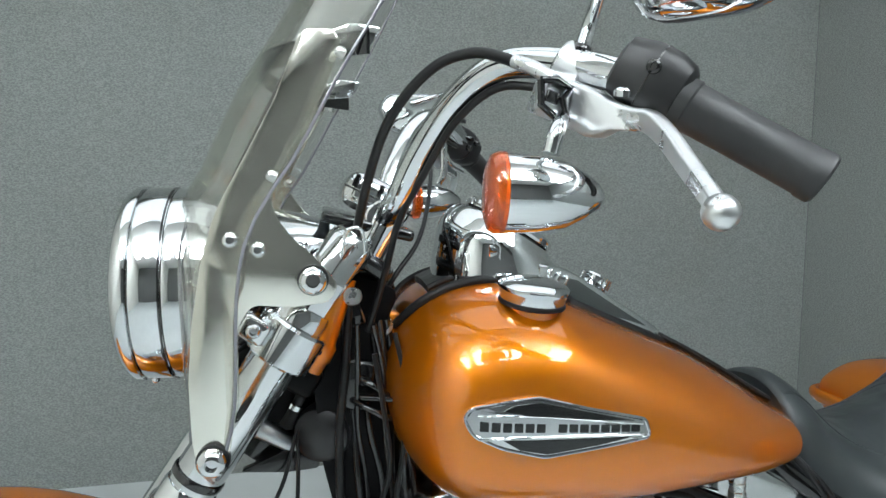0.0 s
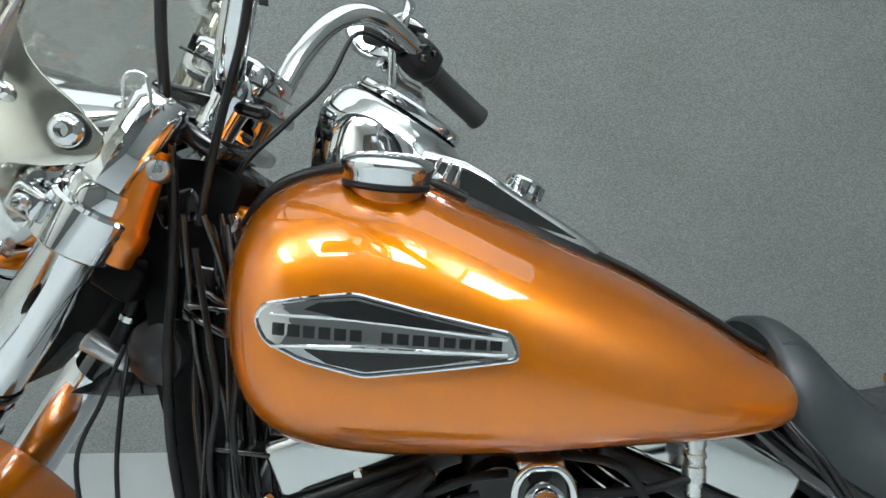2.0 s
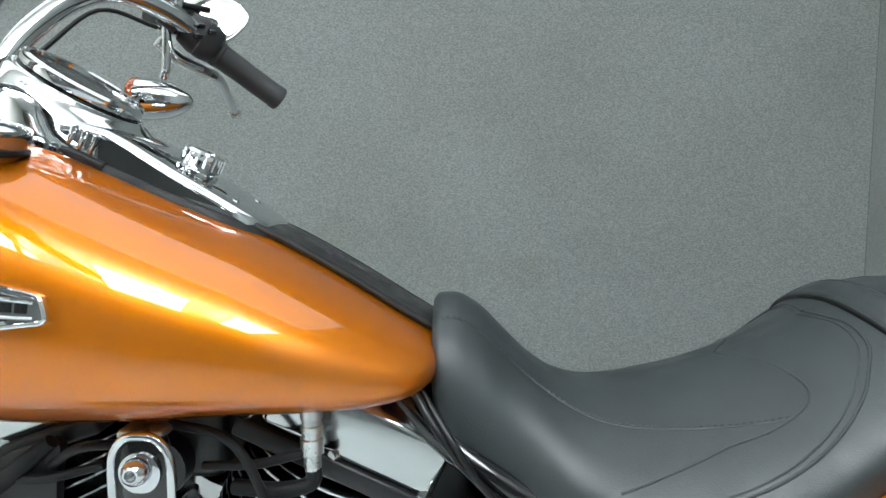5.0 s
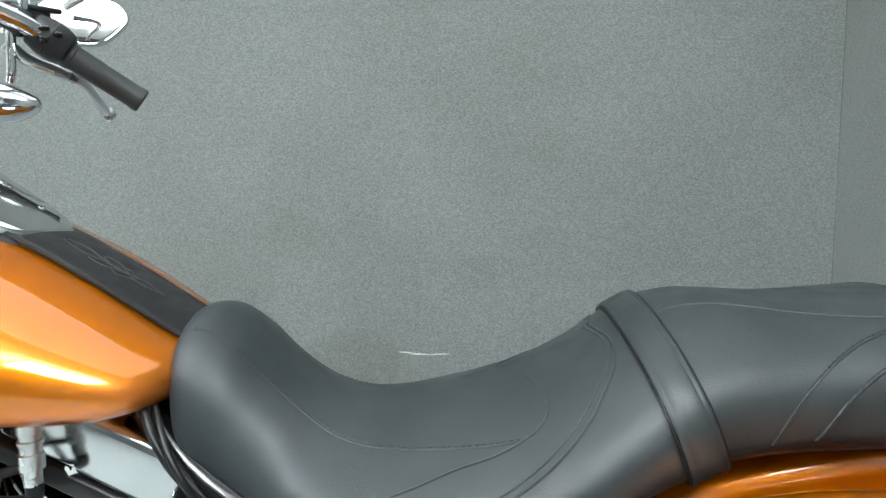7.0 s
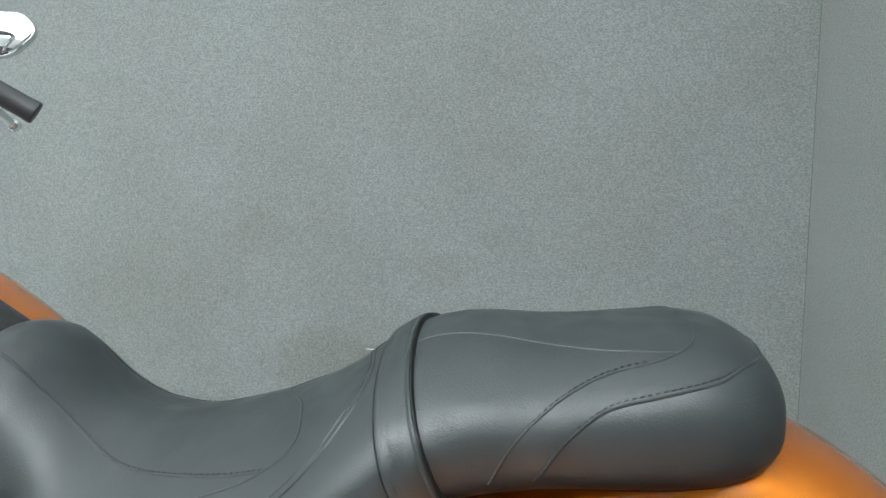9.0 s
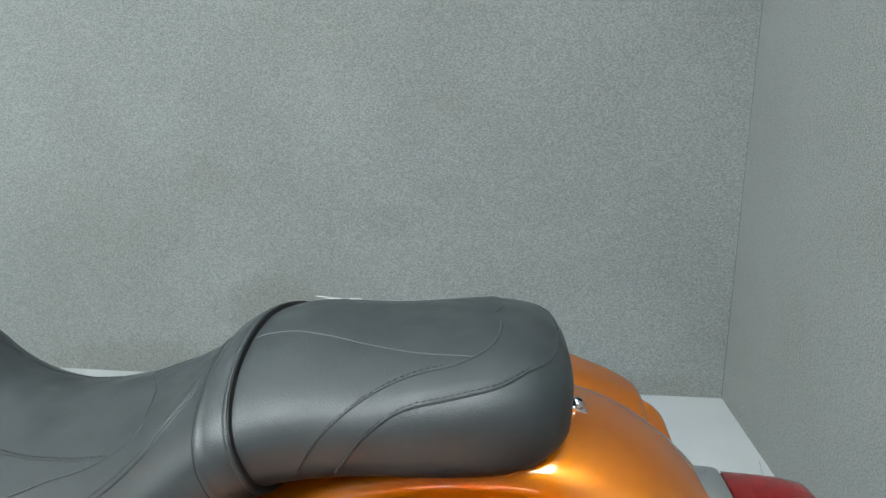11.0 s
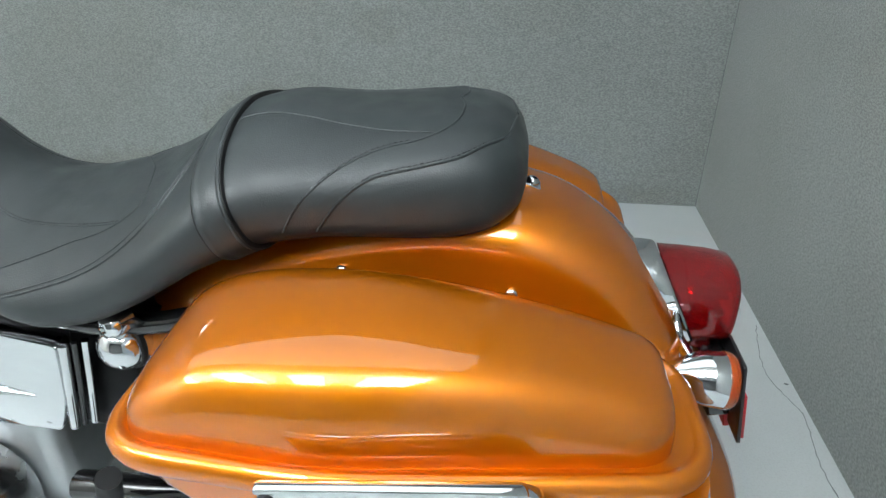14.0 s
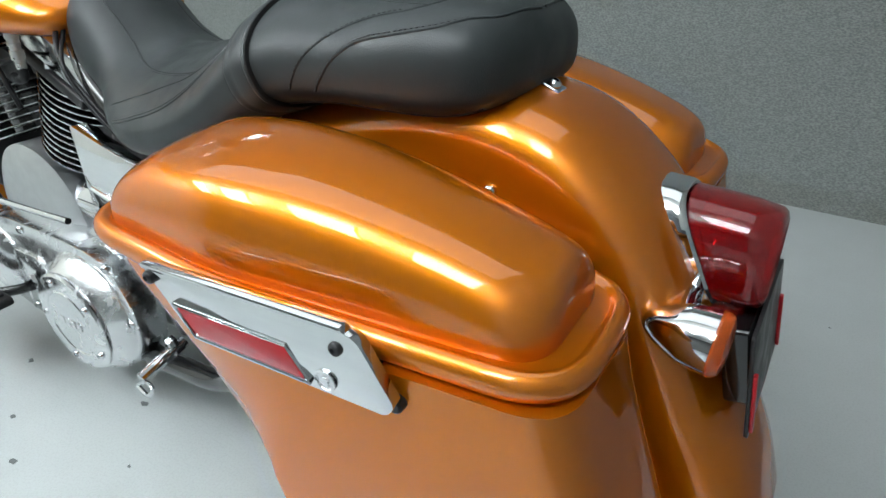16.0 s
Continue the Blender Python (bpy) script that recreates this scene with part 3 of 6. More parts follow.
for k in range(14):
    a = 2 * math.pi * k / 14
    u = nut_axis.normalized().orthogonal().normalized()
    v = nut_axis.normalized().cross(u)
    c = P(0.501, 0, 0.940) + nut_axis.normalized() * 0.02 + (u * math.cos(a) + v * math.sin(a)) * 0.0205
    part("knurl", lathe([(-0.011, 0.0017), (0.003, 0.0017)], c, nut_axis, 6), CHROME, ign)
for s in (-0.035, 0.035):
    part("screw", bolt_head(P(0.552, s, dash_z(0.552) - 0.006), (0.45, 0, 0.9), 0.006, 0.006), CHROME, dash)

# ---- seat ----
SX = (0.757, 0.763, 0.778, 0.806, 0.832, 0.862, 0.892, 0.927, 0.958, 0.994, 1.044, 1.094, 1.133, 1.167, 1.2, 1.258, 1.33, 1.394, 1.441, 1.476, 1.498, 1.511, 1.517)
seat_top = curve(SX, (0.803, 0.809, 0.810, 0.796, 0.770, 0.7415, 0.7235, 0.7165, 0.7183, 0.7255, 0.738, 0.7555, 0.7745, 0.797, 0.8165, 0.8268, 0.8235, 0.8262, 0.829, 0.8262, 0.816, 0.7985, 0.7812))
seat_bot = curve(SX, (0.7062, 0.6774, 0.6492, 0.624, 0.6091, 0.6019, 0.5977, 0.5945, 0.5893, 0.5847, 0.5936, 0.6159, 0.6385, 0.6586, 0.6726, 0.6945, 0.7029, 0.7036, 0.7055, 0.7119, 0.7219, 0.7336, 0.7485))
seat_wide = curve(SX, (0.085, 0.098, 0.105, 0.108, 0.112, 0.1267, 0.1475, 0.1647, 0.176, 0.1815, 0.1825, 0.1793, 0.1748, 0.171, 0.1655, 0.1535, 0.1464, 0.1437, 0.1390, 0.1286, 0.1106, 0.0859, 0.0445))
seat_pow = curve((0.757, 0.85, 0.95, 1.06, 1.15, 1.21, 1.28, 1.36, 1.43, 1.517), (2.2, 1.9, 1.6, 1.6, 1.75, 1.95, 2.1, 2.4, 2.8, 2.6))
seat_frac = curve((0.757, 0.9, 1.1, 1.22, 1.517), (0.40, 0.34, 0.34, 0.40, 0.44))


def seat_mid(x):
    return seat_bot(x) + seat_frac(x) * (seat_top(x) - seat_bot(x))


def seat_ring(x, grow=0.0, count=72):
    m, w, ring = seat_mid(x), seat_wide(x) + grow, []
    for k in range(count):
        a = 2 * math.pi * (k + 0.5) / count
        c, s = math.cos(a), math.sin(a)
        n = seat_pow(x) if s >= 0 else 3.2
        h = (seat_top(x) - m if s >= 0 else m - seat_bot(x)) + grow
        z = m + h * math.copysign(abs(s) ** (2 / n), s)
        ring.append(P(x, w * math.copysign(abs(c) ** (2 / n), c), z))
    return ring


def seat_side(x, z):
    m = seat_mid(x)
    h, n = (seat_top(x) - m, seat_pow(x)) if z >= m else (m - seat_bot(x), 3.2)
    return seat_wide(x) * max(1 - min(abs(z - m) / h, 1.0) ** n, 0.0) ** (1 / n)


def seat_over(x, s):
    m = seat_mid(x)
    return m + (seat_top(x) - m) * max(1 - min(abs(s) / seat_wide(x), 1.0) ** seat_pow(x), 0.0) ** (1 / seat_pow(x))


seat = part("seat", loft([seat_ring(x) for x in spaced(0.757, 1.517, 96, 0.6)]), VINYL, bike, "stepped two-up seat in black vinyl with stitched seams")


def strap_ring(x, grow=0.0, count=72, lean=0.38):
    """A ring round the seat whose sides run rearwards as they go down."""
    ring = []
    for k in range(count):
        xx = x
        for _ in range(4):
            p = seat_ring(xx, grow, count)[k]
            xx = x + lean * (seat_top(x) - p.z)
        ring.append(p)
    return ring


part("seat_strap", loft([strap_ring(x, g) for x, g in ((1.1740, -0.003), (1.1742, 0.0056), (1.1760, 0.0066), (1.1790, 0.0062), (1.1810, 0.0052), (1.1840, 0.0062), (1.1960, 0.0062), (1.1985, 0.0052), (1.2010, 0.0064), (1.2026, 0.0056), (1.2028, -0.003))]), VINYL, seat, "black vinyl grab strap across the seat")
# its edges stand off the seat; black rings draw the shade in the gaps
part("strap_shade", loft([strap_ring(x, g) for x, g in ((1.2030, -0.003), (1.2032, 0.0052), (1.2040, 0.0050), (1.2044, -0.003))]), RUBBER, seat, "black ring drawn as the shade under the strap's edge")
part("strap_shade", loft([strap_ring(x, g) for x, g in ((1.1724, -0.003), (1.1728, 0.0050), (1.1736, 0.0052), (1.1738, -0.003))]), RUBBER, seat, "black ring drawn as the shade under the strap's edge")


def on_seat(x, s, z, lift=0.0):
    """The spot of the seat's skin that lies outwards from its core through (s, z)."""
    m = seat_mid(x)
    h, n = (seat_top(x) - m, seat_pow(x)) if z >= m else (m - seat_bot(x), 3.2)
    r = ((abs(s) / seat_wide(x)) ** n + (abs(z - m) / h) ** n) ** (1 / n)
    d = math.hypot(s, z - m)
    k = (1 / max(r, 0.05)) * (1 + lift / max(d, 0.02))
    return P(x, s * k, m + (z - m) * k)


def seam(pts, r=0.0013, stitched=False, side=0.004, middle=0.0):
    """Piping along points (x, s, z) of the seat, and its row of stitches beside it."""
    for g in (1, -1):
        line = [on_seat(x, g * s, z, -0.0004) for x, s, z in bez(pts, 8)]
        part("piping", tube(line, r, 8, 2), VINYL, seat)
        if stitched:
            row, gone = [], 0.0
            fine = bez(pts, 60)
            for a, b in zip(fine, fine[1:]):
                gone += float(np.linalg.norm(b - a))
                if gone > 0.0058 and a[1] > middle:
                    gone = 0.0
                    t = (b - a) / max(float(np.linalg.norm(b - a)), 1e-9)
                    c = a + np.array([0.0, 0.0, side]) + np.array([side * 0.5, 0, 0])
                    p, q = (on_seat(c[0] + k * t[0] * 0.0015, g * (c[1] + k * t[1] * 0.0015), c[2] + k * t[2] * 0.0018, 0.0007) for k in (-1, 1))
                    row.append(tube([p, q], 0.00065, 5, smooth=False))
            part("stitching", joined(*row), SEAM, seat, "row of black stitches")


# rider's panel from the nose round to the bolster, and the loop behind it
seam([(0.766, 0.062, 0.794), (0.789, 0.060, 0.790), (0.808, 0.060, 0.777), (0.842, 0.060, 0.745), (0.874, 0.066, 0.719), (0.908, 0.081, 0.702), (0.940, 0.093, 0.696), (0.978, 0.103, 0.697), (1.02, 0.112, 0.702), (1.052, 0.117, 0.707), (1.080, 0.122, 0.714)], 0.0012, True, 0.003)
seam([(1.062, 0.002, 0.746), (1.072, 0.018, 0.748), (1.092, 0.048, 0.749), (1.104, 0.085, 0.743), (1.106, 0.106, 0.734), (1.093, 0.120, 0.721), (1.063, 0.128, 0.705), (1.028, 0.132, 0.693), (1.000, 0.138, 0.682), (0.965, 0.145, 0.670), (0.925, 0.152, 0.657)], 0.0013)
CROSS = [(1.155, 0.002, 0.792), (1.160, 0.03, 0.790), (1.166, 0.06, 0.787), (1.164, 0.095, 0.775), (1.152, 0.117, 0.757), (1.139, 0.133, 0.739), (1.121, 0.147, 0.720), (1.099, 0.157, 0.701), (1.070, 0.165, 0.682), (1.035, 0.169, 0.666), (0.987, 0.171, 0.650), (0.948, 0.171, 0.639)]
seam(CROSS, 0.0016)
seam([(x - 0.005, s - 0.004, z + 0.002) for x, s, z in CROSS], 0.0011)
# passenger's panel: a fold along its side, then the loop that runs into the stitched flank seam
seam([(1.201, 0.064, 0.808), (1.214, 0.052, 0.814), (1.246, 0.052, 0.819), (1.286, 0.058, 0.818), (1.325, 0.068, 0.815), (1.371, 0.080, 0.814), (1.425, 0.090, 0.817)], 0.0011)
seam([(1.441, 0.002, 0.826), (1.447, 0.028, 0.826), (1.444, 0.062, 0.823), (1.431, 0.086, 0.819), (1.407, 0.101, 0.813), (1.378, 0.107, 0.807), (1.353, 0.117, 0.800), (1.325, 0.131, 0.786), (1.302, 0.145, 0.768), (1.288, 0.150, 0.750), (1.276, 0.148, 0.728)], 0.0014, True, 0.004, 0.104)
seam([(1.503, 0.005, 0.806), (1.500, 0.030, 0.808), (1.493, 0.066, 0.806), (1.472, 0.098, 0.809), (1.446, 0.119, 0.803), (1.405, 0.130, 0.795), (1.375, 0.133, 0.788), (1.357, 0.138, 0.781), (1.335, 0.145, 0.764), (1.321, 0.147, 0.746), (1.310, 0.145, 0.730)], 0.0017, True, 0.004, 0.10)

# welt along the lower edge of the passenger's part
for g in (1, -1):
    part("welt", tube([P(x, g * (seat_side(x, seat_bot(x) + 0.010) + 0.0006), seat_bot(x) + 0.010) for x in np.linspace(1.205, 1.49, 24)], 0.0016, 8, 1), GRIP_RUBBER, seat)

# ---- saddlebags ----
BAG_PLAN = [(1.186, 0.156), (1.181, 0.344), (1.36, 0.352), (1.672, 0.300), (1.668, 0.154)]     # lid's seam: inner front, outer front, waist, outer rear, inner rear
LID_PLAN = [(1.188, 0.153), (1.183, 0.342), (1.36, 0.350), (1.654, 0.297), (1.651, 0.150)]
BAG_PULL = (1.05, 0.82, 0.82, 0.36, 0.40)          # how far each side of the lid leans in: front, outer, outer, rear, inner
bag_front = curve((0.20, 0.30, 0.386, 0.417, 0.467, 0.524, 0.557, 0.582, 0.62), (1.60, 1.51, 1.436, 1.395, 1.34, 1.27, 1.227, 1.199, 1.180))
bag_rear = curve((0.205, 0.30, 0.40, 0.497, 0.53, 0.572, 0.60), (1.800, 1.785, 1.75, 1.714, 1.702, 1.690, 1.684))
seam_z = curve((1.15, 1.22, 1.34, 1.46, 1.58, 1.70), (0.634, 0.632, 0.627, 0.619, 0.611, 0.604))
lid_top = curve((1.19, 1.225, 1.257, 1.30, 1.35, 1.40, 1.45, 1.50, 1.55, 1.60, 1.65, 1.69), (0.688, 0.700, 0.7105, 0.7165, 0.719, 0.7165, 0.7105, 0.7015, 0.690, 0.6755, 0.658, 0.645))


def inset(plan, pull, d, r, n=8):
    """A plan whose sides move in by d times their pull, its corners rounded."""
    m, lines = len(plan), []
    cx, cy = (sum(p[i] for p in plan) / m for i in (0, 1))
    for i in range(m):
        a, b = np.array(plan[i]), np.array(plan[(i + 1) % m])
        t = (b - a) / np.linalg.norm(b - a)
        nrm = np.array([-t[1], t[0]])
        if nrm @ (np.array([cx, cy]) - a) < 0:
            nrm = -nrm
        lines.append((a + nrm * d * pull[i], t))
    out = []
    for i in range(m):
        (p, t), (q, u) = lines[i - 1], lines[i]
        k = np.linalg.solve(np.array([t, -u]).T, q - p)[0]
        out.append(tuple(p + t * k))
    line, full = rounded(out, r, n), []
    for i, (p, q) in enumerate(zip(line, line[1:] + line[:1])):
        k = 10 if (i + 1) % (len(line) // m) == 0 else 1
        full += [(p[0] + (q[0] - p[0]) * j / k, p[1] + (q[1] - p[1]) * j / k) for j in range(k)]
    return full


def lid_skin(x, s):
    """The height of the lid's top: it falls away to both sides."""
    return lid_top(x) - 0.011 * ((s - 0.20) / 0.11) ** 2 * (s > 0.20) - 0.009 * (max(0.0, 0.215 - s) / 0.035) ** 2


def saddlebag(g, low=0.0, dx=0.0, tilt=0.0):
    P = lambda x, s, z: Vector((x + dx, YC - s, z - low + tilt * (1.66 - x)))
    shells = []
    for z in (0.205, 0.21, 0.25, 0.30, 0.35, 0.40, 0.45, 0.50, 0.55, 0.575, 0.596):
        tuck = 0.05 * max(0.0, 0.55 - z)
        f, b = bag_front(z), bag_rear(z)
        shells.append([P(x, g * s, z + (seam_z(x) - 0.618)) for x, s in rounded([(f, 0.150), (f - 0.004, 0.347 - tuck), (1.40, 0.366 - tuck), (b, 0.318 - tuck), (b, 0.150)], 0.045, 8)])
    bag = part("saddlebag", loft(shells), ORANGE, bike, "amber-orange hard saddlebag with a domed lid")
    flat = (1.0,) * 5
    rim = [(-0.024, -0.002), (-0.023, 0.006), (-0.020, 0.0115), (-0.015, 0.0155), (-0.009, 0.0175), (-0.003, 0.0175), (0.002, 0.0150), (0.005, 0.0115), (0.0062, 0.0080), (0.0058, 0.005), (0.0030, 0.002), (0.0014, -0.0015), (0.0010, -0.012)]
    part("lid_rim", loft([[P(x, g * s, seam_z(x) + z) for x, s in inset(BAG_PLAN, flat, -e, 0.05 + e)] for z, e in rim]), ORANGE, bag, "rolled amber-orange rim below the lid")
    rings = []
    for k in range(21):
        u = 0.5 * math.pi * k / 20
        d, up = 0.055 * (1 - max(math.cos(u), 0.0) ** 0.68), math.sin(u) ** 0.68
        ring = []
        for x, s in inset(LID_PLAN, BAG_PULL, d, 0.042):
            ring.append(P(x, g * s, seam_z(x) - 0.004 + (lid_skin(x, s) - seam_z(x) + 0.004) * up))
        rings.append(ring)
    base = inset(LID_PLAN, BAG_PULL, 0.055, 0.042)
    cx, cs = 1.43, 0.235
    for r in (0.93, 0.84, 0.72, 0.58, 0.42, 0.25, 0.1, 0.01):
        rings.append([P(xx, g * ss, lid_skin(xx, ss)) for xx, ss in ((cx + (x - cx) * r, cs + (s - cs) * r) for x, s in base)])
    part("lid", loft(rings), ORANGE, bag, "domed amber-orange lid")
    # latch cover with its reflector, standing off the tapered outer face
    on = lambda a, b, d: P(a + 0.124 * d, g * (0.387 - 0.125 * (a - 1.329) - 0.012 + d), b)
    cover = part("latch_cover", plate(rounded([(1.322, 0.641), (1.523, 0.635), (1.534, 0.629), (1.563, 0.576), (1.555, 0.565), (1.366, 0.578)], 0.006), on, 0.0, 0.012, 0.003), CHROME, bag, "chrome latch cover with a red reflector")
    part("latch_base", plate(rounded([(1.345, 0.622), (1.515, 0.616), (1.535, 0.600), (1.545, 0.578), (1.38, 0.586)], 0.008), on, -0.03, 0.002), GLOSS_BLACK, cover)
    part("ledge", plate([(1.322, 0.646), (1.521, 0.640), (1.525, 0.634), (1.322, 0.640)], on, 0.002, 0.0145, 0.0025), CHROME, cover)
    part("reflector", plate(rounded([(1.353, 0.6085), (1.465, 0.6025), (1.482, 0.5765), (1.370, 0.5845)], 0.004), on, 0.006, 0.0130, 0.001), RED_DARK, cover, "dark red reflector")
    part("reflector_frame", tube([on(a, b, 0.0120) for a, b in [(1.3505, 0.611), (1.4665, 0.605), (1.486, 0.574), (1.368, 0.582), (1.3505, 0.611)]], 0.0022, 8, 2, smooth=False), CHROME, cover)
    for a, b in ((1.329, 0.632), (1.515, 0.618)):
        part("screw", bolt_head(on(a, b, 0.0125), (0, -g, 0), 0.0062, 0.004), SATIN_BLACK, cover)
    part("medallion", lathe([(0.0, 0.0105), (0.0015, 0.0105), (0.002, 0.0085), (0.001, 0.008), (0.001, 0.0045), (0.0022, 0.004), (0.0022, 0.0)], on(1.5015, 0.5815, 0.0118), (0, -g, 0), 28), ALLOY, cover)
    part("rubber_stop", lathe([(-0.014, 0.008), (0.010, 0.008), (0.012, 0.006)], on(1.556, 0.566, -0.010), (0, -g, 0), 14), RUBBER, cover)
    part("rubber_stop", lathe([(-0.014, 0.007), (0.008, 0.007)], on(1.40, 0.575, -0.008), (0, -g, 0), 14), RUBBER, cover)
    return bag


saddlebag(1)
saddlebag(-1, 0.016, -0.010, 0.05)

# ---- rear fender ----
FEND = bez([(1.03, 0.56), (1.09, 0.615), (1.16, 0.66), (1.24, 0.692), (1.32, 0.714), (1.40, 0.732), (1.475, 0.738), (1.54, 0.728), (1.594, 0.704), (1.649, 0.660), (1.689, 0.608), (1.720, 0.545), (1.752, 0.475), (1.787, 0.41), (1.82, 0.345), (1.842, 0.28)], 3)


def fender_ring(i, pts, half, drop):
    x, z = pts[i]
    a, b = pts[max(i - 1, 0)], pts[min(i + 1, len(pts) - 1)]
    t = np.array([b[0] - a[0], b[1] - a[1]])
    t /= np.linalg.norm(t)
    n = np.array([-t[1], t[0]])
    out = []
    prof = [(-half * 1.02, -drop)] + [(half * math.copysign(abs(math.cos(q)) ** 0.62, -math.cos(q)), -0.055 + 0.055 * math.sin(q) ** 0.85) for q in (math.pi * k / 20 for k in range(21))] + [(half * 1.02, -drop)]
    inner = [(s * 0.965, d - 0.003) for s, d in reversed(prof)]
    for s, d in prof + inner:
        out.append(P(x + n[0] * d, s, z + n[1] * d))
    return out


fender = part("rear_fender", loft([fender_ring(i, FEND, 0.108, 0.125) for i in range(len(FEND))]), ORANGE, bike, "amber-orange rear fender")
for x, s, z in ((1.3215, 0.112, 0.664), (1.507, 0.112, 0.647)):
    part("fender_screw", bolt_head(P(x, s - 0.002, z), (0, -1, 0.25), 0.0072, 0.006), CHROME, fender)
    part("fender_screw", bolt_head(P(x, -s + 0.002, z), (0, 1, 0.25), 0.0095, 0.008), CHROME, fender)
part("seat_tab", box(P(1.520, 0.004, 0.734), (0.03, 0.022, 0.004), 0.0015, (0, 22, 0)), CHROME, fender)
part("seat_screw", bolt_head(P(1.524, 0.006, 0.734), (0.4, 0, 0.92), 0.008, 0.007), CHROME, fender, "knurled chrome seat screw")

# tail lamp on the fender
def tail_ring(x, w, top, bot, shear=0.0, count=28):
    ring = []
    r = w
    for k in range(count):
        a = 2 * math.pi * k / count
        c, s = math.cos(a), math.sin(a)
        n = 2.8 if s > 0 else 5.0
        mid = bot + (top - bot) * 0.5
        z = mid + (top - bot) * 0.5 * math.copysign(abs(s) ** (2 / n), s)
        ring.append(P(x - shear * (z - mid), -0.005 + r * math.copysign(abs(c) ** (2 / n), c), z))
    return ring


lamp = part("tail_lamp", loft([tail_ring(1.674, 0.040, 0.650, 0.536, 0.50), tail_ring(1.678, 0.0500, 0.656, 0.532, 0.50), tail_ring(1.694, 0.0515, 0.655, 0.536, 0.50), tail_ring(1.704, 0.0515, 0.654, 0.540, 0.50), tail_ring(1.707, 0.0490, 0.652, 0.543, 0.50)]), CHROME, bike, "chrome tail lamp with a red lens")
lens_rings = [(1.708, 0.0495, 0.650, 0.546, 0.48), (1.728, 0.0495, 0.649, 0.546, 0.33), (1.750, 0.0490, 0.647, 0.547, 0.14), (1.768, 0.0475, 0.643, 0.548, 0.03), (1.7725, 0.0455, 0.639, 0.552, 0.02), (1.775, 0.041, 0.632, 0.559, 0.02)]
part("tail_lens", loft([tail_ring(*r) for r in lens_rings] + [tail_ring(x - 0.003, w - 0.004, t - 0.004, b + 0.004, sh) for x, w, t, b, sh in reversed(lens_rings[1:])], cap=False), RED, lamp, "clear red plastic lens")
part("bulb_reflector", loft([tail_ring(1.706, 0.038, 0.638, 0.556, 0.48), tail_ring(1.713, 0.036, 0.632, 0.560, 0.36), tail_ring(1.719, 0.030, 0.624, 0.568, 0.24)]), SILVER_BULB, lamp)
part("bulb", lathe([(0.0, 0.008), (0.01, 0.011), (0.02, 0.011), (0.027, 0.006), (0.028, 0.0)], P(1.717, 0, 0.598), (1, 0, 0), 16), SILVER_BULB, lamp)
for z in (0.566, 0.578, 0.590, 0.612, 0.624):
    part("lens_rib", box(P(1.743, 0.0, z), (0.034, 0.074, 0.003), 0.001), RED, lamp)
part("window_lens", box(P(1.742, 0.0, 0.536), (0.030, 0.050, 0.016), 0.004, (0, 8, 0)), RED, lamp, "small red lens below the lamp")


def bullet(at, fwd, name, label, r=0.035, length=0.098, stalk=None):
    """A bullet-shaped indicator: chrome shell, amber lens; fwd is where the lens looks."""
    f = Vector(fwd).normalized()
    prof = [(-length + 0.022, 0.0), (-length + 0.023, 0.006), (-length + 0.028, 0.0125), (-length + 0.038, 0.0195), (-length + 0.053, 0.0272), (-0.022, 0.0318), (-0.008, r * 0.985), (0.0, r), (0.003, r), (0.003, r - 0.003)]
    sig = part(name, lathe([(d, q * r / 0.035) for d, q in prof], at, f, 32), CHROME, bike, label)
    part("lens", lathe([(0.003, r - 0.001), (0.009, r - 0.001), (0.014, r - 0.004), (0.017, r - 0.012), (0.018, r - 0.024), (0.018, 0.0)], at, f, 32), AMBER, sig, "ribbed amber lens")
    part("bulb_bowl", lathe([(0.0, r - 0.004), (0.005, r - 0.006), (0.001, 0.010), (0.001, 0.0)], at, f, 24), SILVER_BULB, sig)
    if stalk:
        part("stalk", tube(stalk, 0.0068, 12), CHROME, sig)
    return sig


for g in (1, -1):
    bullet(P(1.743, g * 0.108, 0.549), (1, 0, -0.05), "rear_indicator", "chrome bullet indicator with an amber lens", 0.0335, 0.086, [P(1.715, g * 0.095, 0.562), P(1.71, g * 0.06, 0.562), P(1.71, g * 0.02, 0.558)])
part("indicator_bar", tube([P(1.708, -0.09, 0.548), P(1.71, 0, 0.548), P(1.708, 0.09, 0.548)], 0.011, 14), CHROME, bike)

# number-plate holder below the lamp
holder = part("plate_holder", plate(rounded([(-0.092, 0.0), (0.092, 0.0), (0.092, 0.135), (-0.092, 0.135)], 0.006), lambda a, b, d: P(1.792 - 0.13 * b + d, a, 0.437 + 0.88 * b), 0.0, 0.004, 0.001), SATIN_BLACK, bike, "black number-plate holder")
part("holder_bracket", box(P(1.768, 0, 0.49), (0.03, 0.11, 0.09), 0.005, (0, -12, 0)), GLOSS_BLACK, holder)
part("plate_lamp", box(P(1.762, 0, 0.522), (0.028, 0.05, 0.022), 0.006, (0, 15, 0)), CHROME, holder)
part("rear_reflector", box(P(1.790, 0.0, 0.441), (0.008, 0.1, 0.03), 0.002, (0, -10, 0)), RED_DARK, holder)
for g in (1, -1):
    part("edge_reflector", plate([(0, 0.01), (0.009, 0.01), (0.009, 0.085), (0, 0.085)], lambda a, b, d, g=g: P(1.796 - 0.13 * b + d, g * (0.081 + a), 0.437 + 0.88 * b), 0.0, 0.004, 0.001), RED_DARK, holder, "red edge strip")

